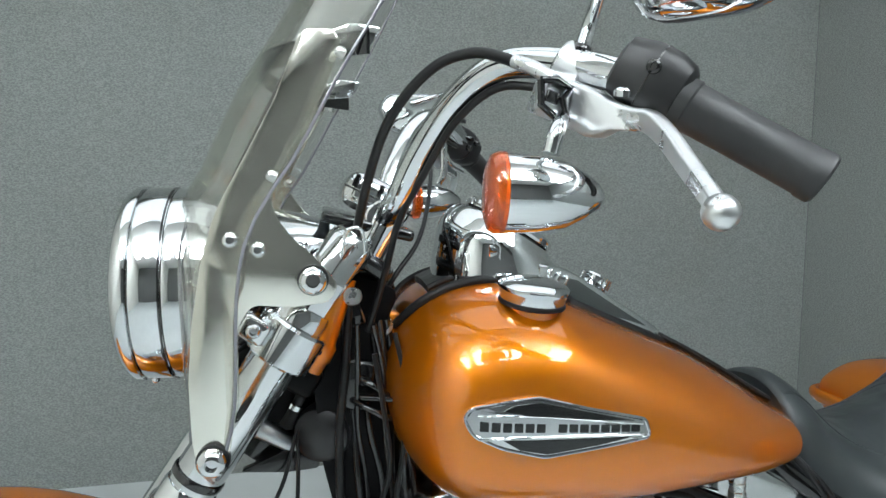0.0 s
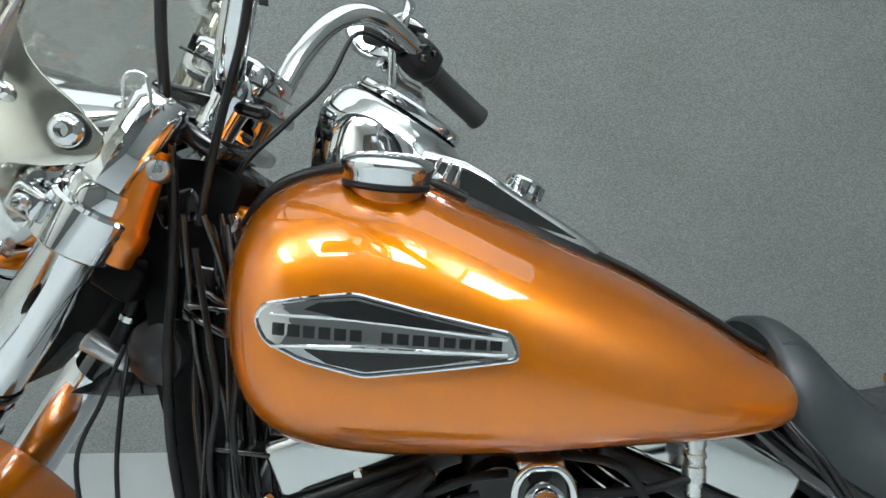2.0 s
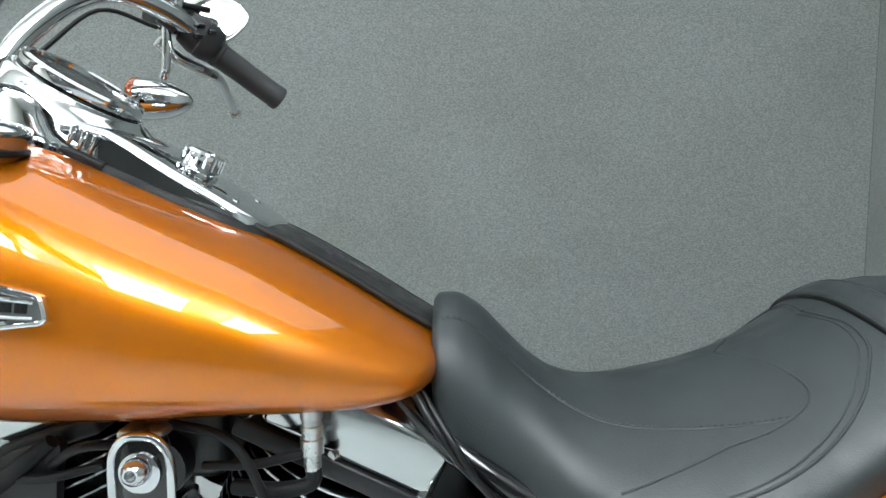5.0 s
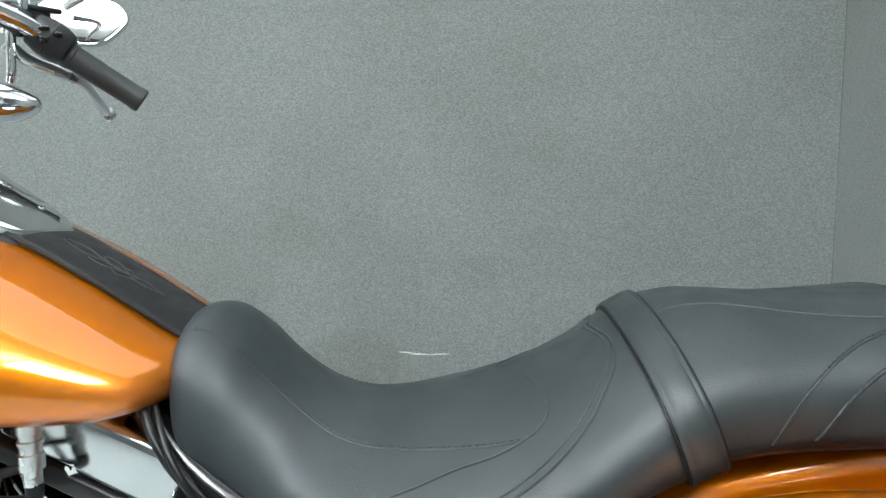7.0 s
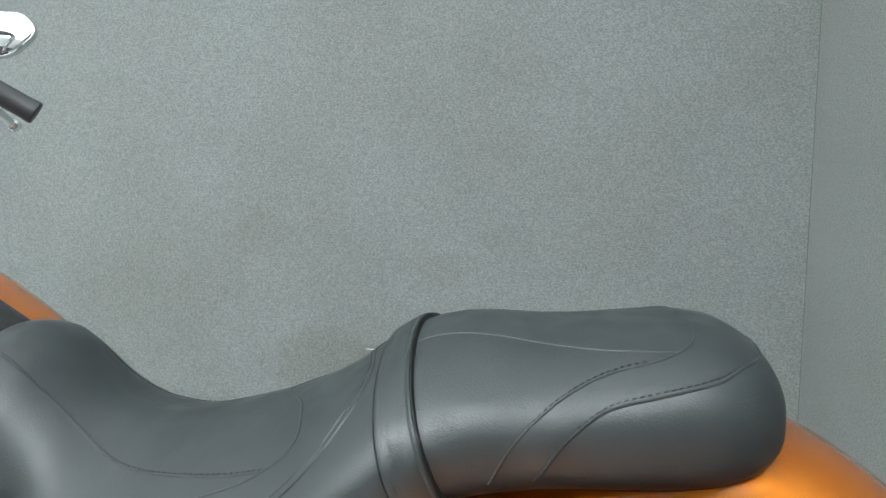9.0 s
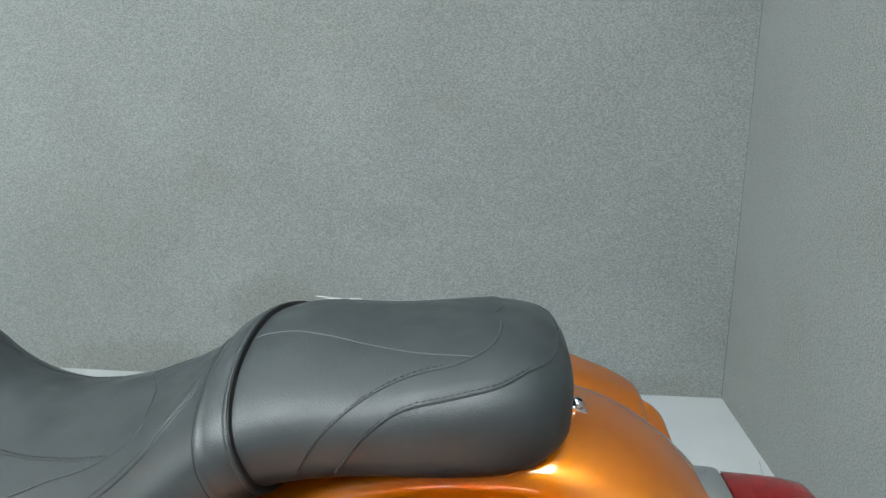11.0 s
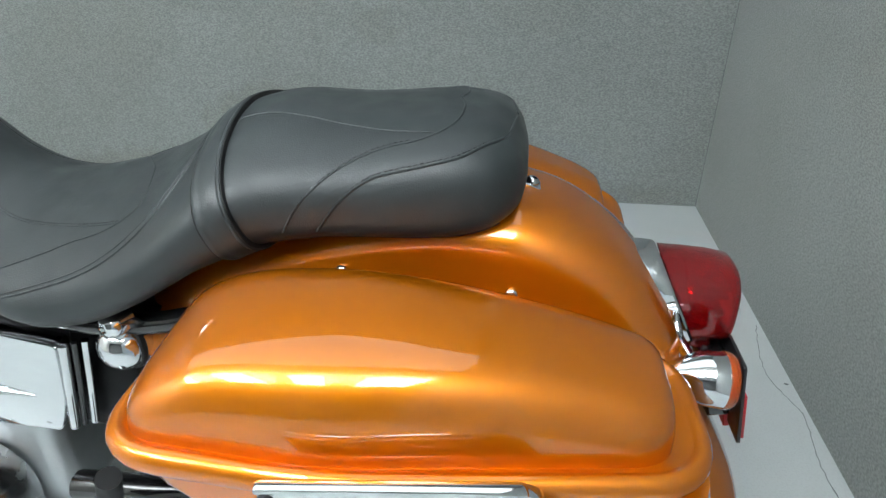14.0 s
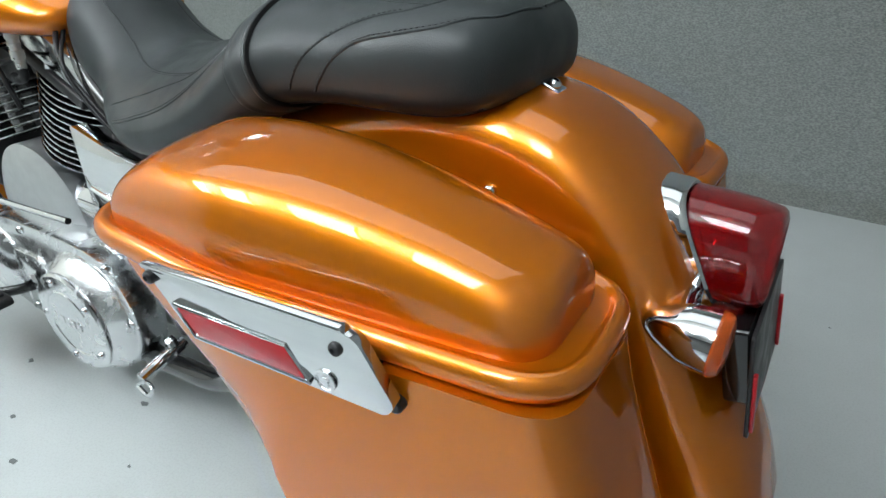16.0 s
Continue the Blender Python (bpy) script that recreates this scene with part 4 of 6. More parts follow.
# ---- front end ----
RAKE = Vector((0.562, 0.0, 0.827))           # along the fork, upwards


def on_fork(d, s, off=0.0):
    """A place d metres up the fork from where it passes (0.057, 0.866); off: behind it."""
    return P(0.057 + RAKE.x * d + RAKE.z * off, s, 0.866 + RAKE.z * d - RAKE.x * off)


AXLE_F, AXLE_R, WHEEL = (-0.315, 0.325), (1.275, 0.325), 0.325
FORK_S = 0.118
for g in (1, -1):
    leg = part("fork_leg", lathe([(-0.68, 0.018), (-0.675, 0.027), (-0.60, 0.030), (-0.155, 0.0305), (-0.125, 0.0305), (-0.12, 0.029)], on_fork(0, g * FORK_S), RAKE, 28), CHROME, bike, "polished chrome fork leg")
    part("fork_cover", lathe([(-0.125, 0.026), (-0.12, 0.028), (0.055, 0.028), (0.06, 0.031), (0.105, 0.0315), (0.112, 0.029)], on_fork(0, g * FORK_S), RAKE, 28), CHROME, leg)
    part("fork_ring", lathe([(-0.152, 0.0315), (-0.151, 0.0332), (-0.148, 0.0332), (-0.147, 0.0315)], on_fork(0, g * FORK_S), RAKE, 28), ALLOY, leg)
    part("fork_groove", lathe([(-0.112, 0.0295), (-0.108, 0.0302), (-0.104, 0.0295)], on_fork(0, g * FORK_S), RAKE, 24), GLOSS_BLACK, leg)
    # painted fork shroud behind the cover, with its bolt
    rings = []
    for d, o, w, t in ((0.050, 0.034, 0.012, 0.012), (0.053, 0.034, 0.018, 0.018), (0.066, 0.033, 0.0185, 0.0185), (0.070, 0.033, 0.0205, 0.0205), (0.086, 0.031, 0.0205, 0.0205), (0.090, 0.030, 0.018, 0.018), (0.120, 0.022, 0.0175, 0.0175), (0.152, 0.014, 0.017, 0.017), (0.162, 0.012, 0.016, 0.016), (0.166, 0.011, 0.011, 0.011)):
        ring = []
        for k in range(20):
            a = 2 * math.pi * k / 20
            q = on_fork(d, g * (FORK_S - 0.002), o + t * math.cos(a))
            ring.append(Vector((q.x, q.y - g * w * math.sin(a), q.z)))
        rings.append(ring)
    shroud = part("fork_shroud", loft(rings), ORANGE, bike, "amber-orange fork shroud")
    part("shroud_bolt", lathe([(-0.012, 0.0105), (0.002, 0.0105), (0.004, 0.009), (0.004, 0.005), (0.001, 0.005), (0.001, 0.0)], P(0.166, g * 0.130, 0.970), (0.1, -g, 0.1), 20), STEEL, shroud)
    part("shroud_screw", bolt_head(on_fork(0.078, g * (FORK_S + 0.0175), 0.032), (0.0, -g, 0.0), 0.005, 0.003), GLOSS_BLACK, shroud)
    # clamp of the windscreen on the fork
    clamp = part("fork_clamp", lathe([(0.045, 0.036), (0.048, 0.0395), (0.088, 0.0395), (0.091, 0.036)], on_fork(0, g * (FORK_S + 0.002)), RAKE, 28), CHROME, bike, "chrome windscreen clamp round the fork")
    part("clamp_lug", box(on_fork(0.068, g * (FORK_S + 0.028), -0.038), (0.03, 0.026, 0.026), 0.005, (0, 34, 0)), CHROME, clamp)
    part("clamp_bolt", bolt_head(on_fork(0.068, g * (FORK_S + 0.041), -0.038), (0, -g, 0), 0.008, 0.008), CHROME, clamp)

# triple clamps and steering head
lower = part("lower_clamp", joined(box(on_fork(0.03, 0.0, 0.035), (0.055, 0.19, 0.04), 0.012, (0, 34, 0)), box(on_fork(-0.02, 0.0, 0.05), (0.045, 0.09, 0.07), 0.012, (0, 34, 0))), DEEP_BLACK, bike, "black lower fork clamp")
part("steering_stop", tube([P(0.050, 0.045, 0.800), P(0.070, 0.045, 0.787), P(0.098, 0.04, 0.766)], [0.013, 0.012, 0.010], 14), CAST, lower, "cast aluminium arm")
part("hose_blade", plate(rounded([(0.030, 0.745), (0.085, 0.768), (0.125, 0.760), (0.125, 0.742), (0.085, 0.740)], 0.006), lambda a, b, d: P(a, 0.04 + d, b), 0.0, 0.012, 0.003), GLOSS_BLACK, lower)
part("clamp_web", plate(rounded([(0.028, 0.885), (0.130, 0.892), (0.126, 0.742), (0.090, 0.757), (0.060, 0.791), (0.030, 0.806), (0.004, 0.778), (-0.030, 0.744), (-0.030, 0.775)], 0.008), lambda a, b, d: P(a, d, b), -0.034, 0.030, 0.006), DEEP_BLACK, lower)
part("horn_cup", lathe([(-0.03, 0.034), (0.0, 0.036), (0.010, 0.033), (0.016, 0.024), (0.018, 0.0)], P(0.130, 0.060, 0.790), (-0.3, -1, 0.0), 28), SATIN_BLACK, bike, "black horn cup below the steering head")
rod = part("clutch_adjuster", tube([P(0.127, 0.082, 0.884), P(0.112, 0.066, 0.852), P(0.100, 0.060, 0.827), P(0.087, 0.056, 0.801)], [0.004, 0.0065, 0.0065, 0.009], 14), RUBBER, bike)
part("adjuster_nut", lathe([(-0.004, 0.0072), (-0.003, 0.0085), (0.003, 0.0085), (0.004, 0.0072)], P(0.099, 0.0597, 0.825), (-0.013, 0.0, -0.026), 16), CHROME, rod)
top_clamp = part("top_clamp", box(on_fork(0.185, 0.0, 0.03), (0.066, 0.20, 0.020), 0.008, (0, 34, 0)), GLOSS_BLACK, bike, "gloss black upper fork clamp")
for g in (1, -1):
    part("fork_cap", lathe([(0.11, 0.027), (0.195, 0.027), (0.20, 0.023), (0.206, 0.021), (0.207, 0.0)], on_fork(0, g * FORK_S), RAKE, 8), CHROME, top_clamp)
part("steering_head", lathe([(-0.10, 0.036), (0.17, 0.036), (0.175, 0.03)], on_fork(0, 0.0, 0.055), RAKE, 24), GLOSS_BLACK, bike)
part("head_shield", plate(rounded([(0.150, 0.985), (0.140, 0.950), (0.116, 0.893), (0.122, 0.838), (0.128, 0.76), (0.150, 0.66), (0.168, 0.48), (0.215, 0.48), (0.216, 0.66), (0.216, 0.80), (0.206, 0.86), (0.210, 0.93), (0.226, 0.962), (0.19, 0.982)], 0.015), lambda a, b, d: P(a, d, b), -0.066, 0.072, 0.018), DEEP_BLACK, bike, "black wiring cover at the steering head")
part("neck_hose", tube([P(0.172, 0.080, 0.862), P(0.190, 0.092, 0.855), P(0.215, 0.088, 0.836), P(0.24, 0.065, 0.826)], 0.0042, 10), GLOSS_BLACK, bike)
part("neck_hose", tube([P(0.165, 0.078, 0.836), P(0.188, 0.094, 0.826), P(0.213, 0.090, 0.812), P(0.24, 0.065, 0.806)], 0.0042, 10), GLOSS_BLACK, bike)
part("steering_nut", lathe([(0.0, 0.024), (0.012, 0.024), (0.016, 0.02), (0.016, 0.0)], on_fork(0.196, 0.0, 0.03), RAKE, 6), CHROME, top_clamp)

# headlamp
HL = P(-0.025, 0.0, 0.972)
hax = Vector((-1.0, 0, 0.02))
head = part("headlamp", lathe([(-0.125, 0.0), (-0.124, 0.03), (-0.115, 0.055), (-0.095, 0.08), (-0.06, 0.101), (-0.02, 0.1125), (0.006, 0.1155), (0.010, 0.1135), (0.014, 0.1155), (0.040, 0.1155), (0.044, 0.113)], HL, hax, 56), CHROME, bike, "large round chrome headlamp")
part("headlamp_rim", lathe([(0.044, 0.112), (0.045, 0.1165), (0.052, 0.1165), (0.060, 0.111), (0.064, 0.102), (0.062, 0.094), (0.056, 0.094)], HL, hax, 56), CHROME, head)
part("headlamp_lens", lathe([(0.054, 0.0945), (0.062, 0.088), (0.068, 0.06), (0.071, 0.03), (0.072, 0.0)], HL, hax, 40), SHEET, head, "clear domed headlamp glass")
part("lamp_bowl", lathe([(0.050, 0.092), (0.03, 0.075), (0.012, 0.045), (0.004, 0.015), (0.004, 0.0)], HL, hax, 40), SILVER_BULB, head)
part("headlamp_nacelle", loft([ellipse(P(x, 0, z), Vector((0, -w, 0)), Vector((0.0, 0, h)), 32, 2.2) for x, z, w, h in ((-0.02, 0.985, 0.108, 0.09), (0.03, 0.99, 0.10, 0.078), (0.07, 1.00, 0.088, 0.062), (0.11, 1.01, 0.075, 0.045), (0.145, 1.015, 0.06, 0.03))]), CHROME, head, "chrome headlamp nacelle")
part("nacelle_seam", lathe([(0.010, 0.1118), (0.0115, 0.1165), (0.0125, 0.1165), (0.014, 0.1118)], HL, hax, 48), GLOSS_BLACK, head)
part("rim_screw", bolt_head(P(-0.068, 0.012, 0.857), (0, 0, -1), 0.005, 0.006), CHROME, head)

# windscreen: a thin bowed sheet with two lower wings
ws_edge = curve((0.795, 0.83, 0.87, 0.92, 0.97, 1.02, 1.07, 1.11, 1.20, 1.27, 1.36, 1.46), (0.022, 0.034, 0.044, 0.048, 0.050, 0.056, 0.076, 0.104, 0.155, 0.198, 0.246, 0.295))
ws_half = curve((0.795, 0.85, 0.95, 1.05, 1.12, 1.25, 1.40, 1.46), (0.184, 0.192, 0.198, 0.198, 0.197, 0.205, 0.20, 0.17))
ws_bow = curve((0.795, 0.83, 0.9, 1.0, 1.1, 1.2, 1.3, 1.46), (0.05, 0.06, 0.08, 0.092, 0.104, 0.112, 0.108, 0.09))


def ws_at(u, z, back=0.0):
    return P(ws_edge(z) - ws_bow(z) * (1 - abs(u) ** 2.6) + back, ws_half(z) * u, z)


wing = curve((0.795, 0.81, 0.85, 0.90, 0.95, 1.05), (0.30, 0.46, 0.62, 0.47, 0.41, 0.40))


def ws_inner(z):
    """How far in from the edge the lower wings reach: 1 is the middle."""
    if z >= 1.085:
        return 1.0
    if z > 1.05:
        return 0.38 + 0.62 * ((z - 1.05) / 0.035) ** 2
    return wing(z)


def screen_mesh():
    bm = bmesh.new()
    zs = [0.795, 0.805, 0.82, 0.84, 0.87, 0.90, 0.94, 0.98, 1.02, 1.05, 1.06, 1.07, 1.078, 1.085, 1.11, 1.15, 1.20, 1.25, 1.30, 1.35, 1.40, 1.44, 1.46]
    for g in (1, -1):
        grids = []
        for back in (0.0, 0.0042):
            grids.append([[bm.verts.new(ws_at(g * (1 - ws_inner(z) * k / 10), z, back)) for k in range(11)] for z in zs])
        for grid in grids:
            for a, b in zip(grid, grid[1:]):
                for k in range(10):
                    bm.faces.new((a[k], a[k + 1], b[k + 1], b[k]))
        f, b = grids
        for i in range(len(zs) - 1):
            bm.faces.new((f[i][0], f[i + 1][0], b[i + 1][0], b[i][0]))
            if zs[i + 1] <= 1.085:
                bm.faces.new((f[i][10], b[i][10], b[i + 1][10], f[i + 1][10]))
        for k in range(10):
            bm.faces.new((f[0][k], b[0][k], b[0][k + 1], f[0][k + 1]))
            bm.faces.new((f[-1][k], f[-1][k + 1], b[-1][k + 1], b[-1][k]))
    bmesh.ops.remove_doubles(bm, verts=bm.verts, dist=1e-5)
    bmesh.ops.recalc_face_normals(bm, faces=bm.faces)
    return bm


STRAP = [(0.120, 1.238), (0.093, 1.172), (0.066, 1.122), (0.043, 1.081), (0.033, 1.060), (0.020, 1.017), (0.009, 0.955), (0.004, 0.900), (0.005, 0.840), (0.010, 0.812), (0.024, 0.806), (0.038, 0.822), (0.050, 0.881), (0.052, 0.955), (0.066, 0.976), (0.104, 0.972), (0.142, 0.976), (0.150, 0.994), (0.129, 1.020), (0.107, 1.040), (0.093, 1.059), (0.086, 1.084), (0.103, 1.119), (0.139, 1.179), (0.158, 1.224), (0.150, 1.240)]
screen = part("windscreen", screen_mesh(), SHEET, bike, "clear polycarbonate windscreen on chrome brackets")
for g in (1, -1):
    part("screen_edge", tube([ws_at(g * 1.0, z, 0.002) for z in np.linspace(0.80, 1.455, 26)], 0.0017, 8, 1), EDGE, screen)
    part("wing_edge", tube([ws_at(g * (1 - wing(z)), z, 0.002) for z in np.linspace(1.05, 0.797, 18)] + [ws_at(g * u, 0.7955, 0.002) for u in (0.80, 0.90, 0.98)], 0.0014, 8, 1), EDGE, screen)
    # side bracket: one plate with an upper strap and a lower arm
    flat_s, up = (0.186, 0.0) if g > 0 else (0.213, 0.02)
    br = part("screen_bracket", plate(rounded(STRAP, 0.009, 4), lambda a, b, d, g=g, s0=flat_s, up=up: P(a, g * (s0 + d), b + up), -0.002, 0.002, 0.0008), BRACKET, screen, "polished steel side bracket with an upper strap")
    for x, z, r in ((0.125, 0.999, 0.0135), (0.024, 0.823, 0.0145)):
        part("rubber_washer", lathe([(-0.006, r + 0.0018), (0.003, r + 0.0018), (0.004, r + 0.001)], P(x, g * 0.189, z), (0, -g, 0), 24), RUBBER, br)
        part("bracket_bolt", bolt_head(P(x, g * 0.194, z), (0, -g, 0), r, 0.010), CHROME, br, "chrome button-head bolt")
    for x, z in ((0.049, 1.040), (0.074, 1.030)):
        part("bracket_screw", bolt_head(P(x, g * 0.190, z), (0, -g, 0), 0.0075, 0.006), CHROME, br)
    # slotted rail along the strap, with its nuts
    rail = lambda f, w, d, g=g, s0=flat_s, up=up: P(0.047 + 0.072 * f + 0.887 * w, g * (s0 + d), 1.086 + 0.140 * f - 0.457 * w + up)
    for w0 in (-0.002, 0.016):
        part("rail_edge", loft([[rail(f, w0 + a, b) for a, b in ((0.0, -0.010), (0.0045, -0.010), (0.0045, -0.002), (0.0, -0.002))] for f in (0.0, 0.25, 0.5, 0.75, 1.0)]), BRACKET, br)
    for f in (0.0, 0.22, 0.30, 0.52, 0.60, 0.78, 1.0):
        part("rail_web", loft([[rail(f + h, a, b) for a, b in ((0.0, -0.009), (0.018, -0.009), (0.018, -0.003), (0.0, -0.003))] for h in (-0.02, 0.02)]), BRACKET, br)
    for f in (0.22, 0.56, 0.80):
        part("rail_nut", bolt_head(rail(f, 0.009, -0.010), (0, g, 0), 0.0055, 0.007, True), STEEL, br)
for g in (1, -1):
    for z in (1.10, 1.215):
        part("front_nut", bolt_head(ws_at(g * 0.98, z, -0.001), (-1, -0.4 * g, 0.4), 0.0055, 0.006), STEEL, screen)
    part("brace_end", plate(rounded([(0.0, 0.0), (0.045, 0.004), (0.06, 0.026), (0.03, 0.03), (0.004, 0.02)], 0.006), lambda a, b, d, g=g: P(0.140 + a, g * (0.160 + d), 1.222 + b), -0.0015, 0.0015, 0.0006), CHROME, screen)
rows = []
for u in np.linspace(-1.0, 1.0, 19):
    c = ws_at(u, 1.225, 0.010)
    rows.append([c + Vector((0, 0, -0.011)), c + Vector((0.003, 0, -0.011)), c + Vector((0.003, 0, 0.011)), c + Vector((0, 0, 0.011))])
part("cross_brace", loft(rows), GLOSS_BLACK, screen)

# handlebar: risers and one bar; the far end hangs a little lower
def hb(x, s, z):
    return P(x, s, z + 0.006 * (min(s, 0.0) / 0.4))


BAR = [(0.494, 0.409, 1.097), (0.455, 0.381, 1.127), (0.413, 0.352, 1.158), (0.376, 0.302, 1.186), (0.340, 0.246, 1.203), (0.305, 0.208, 1.203), (0.272, 0.168, 1.175), (0.243, 0.125, 1.125), (0.222, 0.095, 1.075), (0.210, 0.062, 1.052), (0.208, 0.03, 1.048)]
bar_pts = [hb(*p) for p in BAR] + [hb(p[0] - 0.010 * (p[1] > 0.33), -0.92 * p[1], p[2]) for p in reversed(BAR)]
bars = part("handlebar", tube(bar_pts, 0.0150, 18, 6), CHROME, bike, "curved chrome handlebar")
for g in (1, -1):
    part("riser", tube([on_fork(0.175, g * 0.052, 0.03), P(0.195, g * 0.052, 1.02), P(0.209, g * 0.05, 1.045)], [0.022, 0.021, 0.024], 20), CHROME, bars)
    part("riser_clamp", lathe([(-0.016, 0.021), (-0.014, 0.0235), (0.014, 0.0235), (0.016, 0.021)], hb(0.2085, g * 0.052, 1.049), (0, 1, 0), 24), CHROME, bars)
    part("riser_bolt", bolt_head(hb(0.222, g * 0.056, 1.066), (0.5, 0, 0.86), 0.007, 0.007), CHROME, bars)


clamp_block = part("bar_clamp", box(P(0.203, 0, 1.072), (0.086, 0.128, 0.046), 0.016, (0, 26, 0)), CHROME, bars, "chrome handlebar clamp with a dark split")
part("clamp_split", box(P(0.203, 0, 1.072), (0.088, 0.130, 0.003), 0.001, (0, 26, 0)), GLOSS_BLACK, clamp_block)
for x in (-0.026, 0.002, 0.026):
    for g in (1, -1):
        part("clamp_flute", box(P(0.203 + x, g * 0.0642, 1.083 - 0.49 * x), (0.006, 0.003, 0.016), 0.001, (0, 26, 0)), GLOSS_BLACK, clamp_block)
part("clamp_base", box(P(0.190, 0, 1.041), (0.112, 0.140, 0.014), 0.005, (0, 14, 0)), GLOSS_BLACK, clamp_block)


def along(a, b, t):
    return hb(*(np.array(a) + (np.array(b) - np.array(a)) * t))


for g in (1, -1):
    B = (0.498 - 0.012 * (g < 0), g * (0.412 if g > 0 else 0.380), 1.0945)
    A = (B[0] - 0.085, B[1] - g * 0.060, B[2] + 0.0635)
    pa, pb = hb(*A), hb(*B)
    ax = (pb - pa).normalized()
    L = (pb - pa).length
    grip = part("grip", lathe([(0.0, 0.0185), (0.001, 0.0208), (0.010, 0.0212), (0.0115, 0.0198), (0.013, 0.0198), (0.05, 0.0192), (L - 0.014, 0.0192), (L - 0.012, 0.0202), (L - 0.002, 0.0202), (L, 0.0185), (L, 0.0)], pa, ax, 28), GRIP_RUBBER, bars, "smooth black rubber grip")
    # switch housing, two halves with buttons
    up = Vector((0, 0, 1)) - ax * ax.z
    up.normalize()
    back = ax.cross(up) * (-g)
    if back.x < 0:
        back = -back
    c0 = pa - ax * 0.026
    rings = []
    for d, w, h in ((-0.030, 0.018, 0.018), (-0.027, 0.023, 0.024), (-0.008, 0.027, 0.029), (0.012, 0.027, 0.029), (0.026, 0.024, 0.025), (0.030, 0.019, 0.020)):
        cc = c0 + ax * d + up * 0.004 + back * 0.004
        rings.append(ellipse(cc, back * w, up * h, 28, 2.8))
    sw = part("switch_housing", loft(rings), SATIN_BLACK, bars, "black switch housing")
    part("housing_split", loft([ellipse(c0 + ax * d + up * 0.004 + back * 0.004, back * 0.0276, up * 0.0295, 28, 2.8) for d in (-0.0006, 0.0006)]), GLOSS_BLACK, sw)
    for k, (d, u, w) in enumerate(((-0.012, 0.010, 0.008), (0.006, 0.012, 0.009), (-0.006, -0.006, 0.011))):
        cc = c0 + ax * d + up * u + back * 0.031
        part("switch_button", box(cc, (0.012, 0.012, w), 0.003, (0, 20, 40 * g)), GLOSS_BLACK, sw)
    part("housing_screw", bolt_head(c0 - back * 0.022 + up * 0.012, -back, 0.006, 0.004), GLOSS_BLACK, sw)
    # lever perch, lever and mirror
    fwd = -back
    pc = hb(0.358, g * 0.272, 1.195)
    ring = lathe([(-0.014, 0.018), (-0.012, 0.020), (0.012, 0.020), (0.014, 0.018)], pc, ax, 22)
    if g > 0:
        blocks = [(0.343, 0.264, 1.178, 0.015, 0.013), (0.346, 0.272, 1.171, 0.020, 0.017), (0.350, 0.288, 1.162, 0.0225, 0.017), (0.357, 0.314, 1.152, 0.0225, 0.016), (0.360, 0.322, 1.150, 0.021, 0.015), (0.366, 0.338, 1.147, 0.013, 0.011), (0.374, 0.354, 1.1425, 0.0095, 0.008), (0.378, 0.362, 1.141, 0.008, 0.006)]
        body = loft([ellipse(P(x, b, z), Vector((0.75 * w, 0.66 * w, 0.0)), Vector((0.05, 0.25, 0.96)) * h, 32, 9.0) for x, b, z, h, w in blocks])
        perch = part("lever_perch", joined(ring, body), LEVER, bars, "polished aluminium clutch lever perch")
        clip = [(0.312, 1.1766), (0.3256, 1.177), (0.3372, 1.170), (0.3304, 1.162), (0.3345, 1.144), (0.3246, 1.1466), (0.3121, 1.1565)]
        part("perch_clip", tube([P(x, 0.318, z) for x, z in clip + clip[:1]], 0.0032, 10, 3, smooth=False), GLOSS_BLACK, perch)
        part("perch_block", box(P(0.3255, 0.302, 1.163), (0.026, 0.026, 0.028), 0.004, (0, 18, 12)), LEVER, perch)
        part("perch_slot", box(P(0.3222, 0.316, 1.163), (0.012, 0.004, 0.010), 0.001, (0, 18, 12)), GLOSS_BLACK, perch)
    else:
        perch = part("lever_perch", joined(ring, box(pc + fwd * 0.024 - up * 0.002, (0.05, 0.03, 0.026), 0.006, (0, 28, g * 38))), SATIN_BLACK, bars, "black brake lever perch on the bar")
    if g > 0:
        lev = [P(0.364, 0.336, 1.1475), P(0.373, 0.358, 1.142), P(0.378, 0.374, 1.139), P(0.379, 0.397, 1.126), P(0.3747, 0.431, 1.1052), P(0.370, 0.460, 1.0892), P(0.3657, 0.482, 1.0768)]
    else:
        lev = [hb(0.33, -0.285, 1.165), hb(0.345, -0.31, 1.146), hb(0.37, -0.34, 1.136), hb(0.388, -0.37, 1.126), hb(0.39, -0.40, 1.108), hb(0.388, -0.43, 1.092), hb(0.386, -0.446, 1.086)]
    q = bez([tuple(p) for p in lev], 5)
    rings = []
    for i, p in enumerate(q):
        p = Vector(p)
        t = (Vector(q[min(i + 1, len(q) - 1)]) - Vector(q[max(i - 1, 0)])).normalized()
        wv = Vector((0, 0, 1)) - t * t.z
        wv.normalize()
        sv = t.cross(wv)
        f = i / (len(q) - 1)
        hgt = 0.0098 - 0.0035 * f
        rings.append(ellipse(p, wv * hgt, sv * (0.0072 - 0.0012 * f), 20, 3.6))
    lever = part("lever", loft(rings), LEVER, bars, "satin aluminium hand lever")
    ball = bmesh.new()
    bmesh.ops.create_icosphere(ball, subdivisions=3, radius=0.0115, matrix=Matrix.Translation(lev[-1]))
    part("lever_ball", ball, LEVER, lever)
    part("lever_pivot", bolt_head(lev[0] + Vector((0.008, -0.006, 0.016)), (0, -0.2, 1), 0.008, 0.006), CHROME, perch)
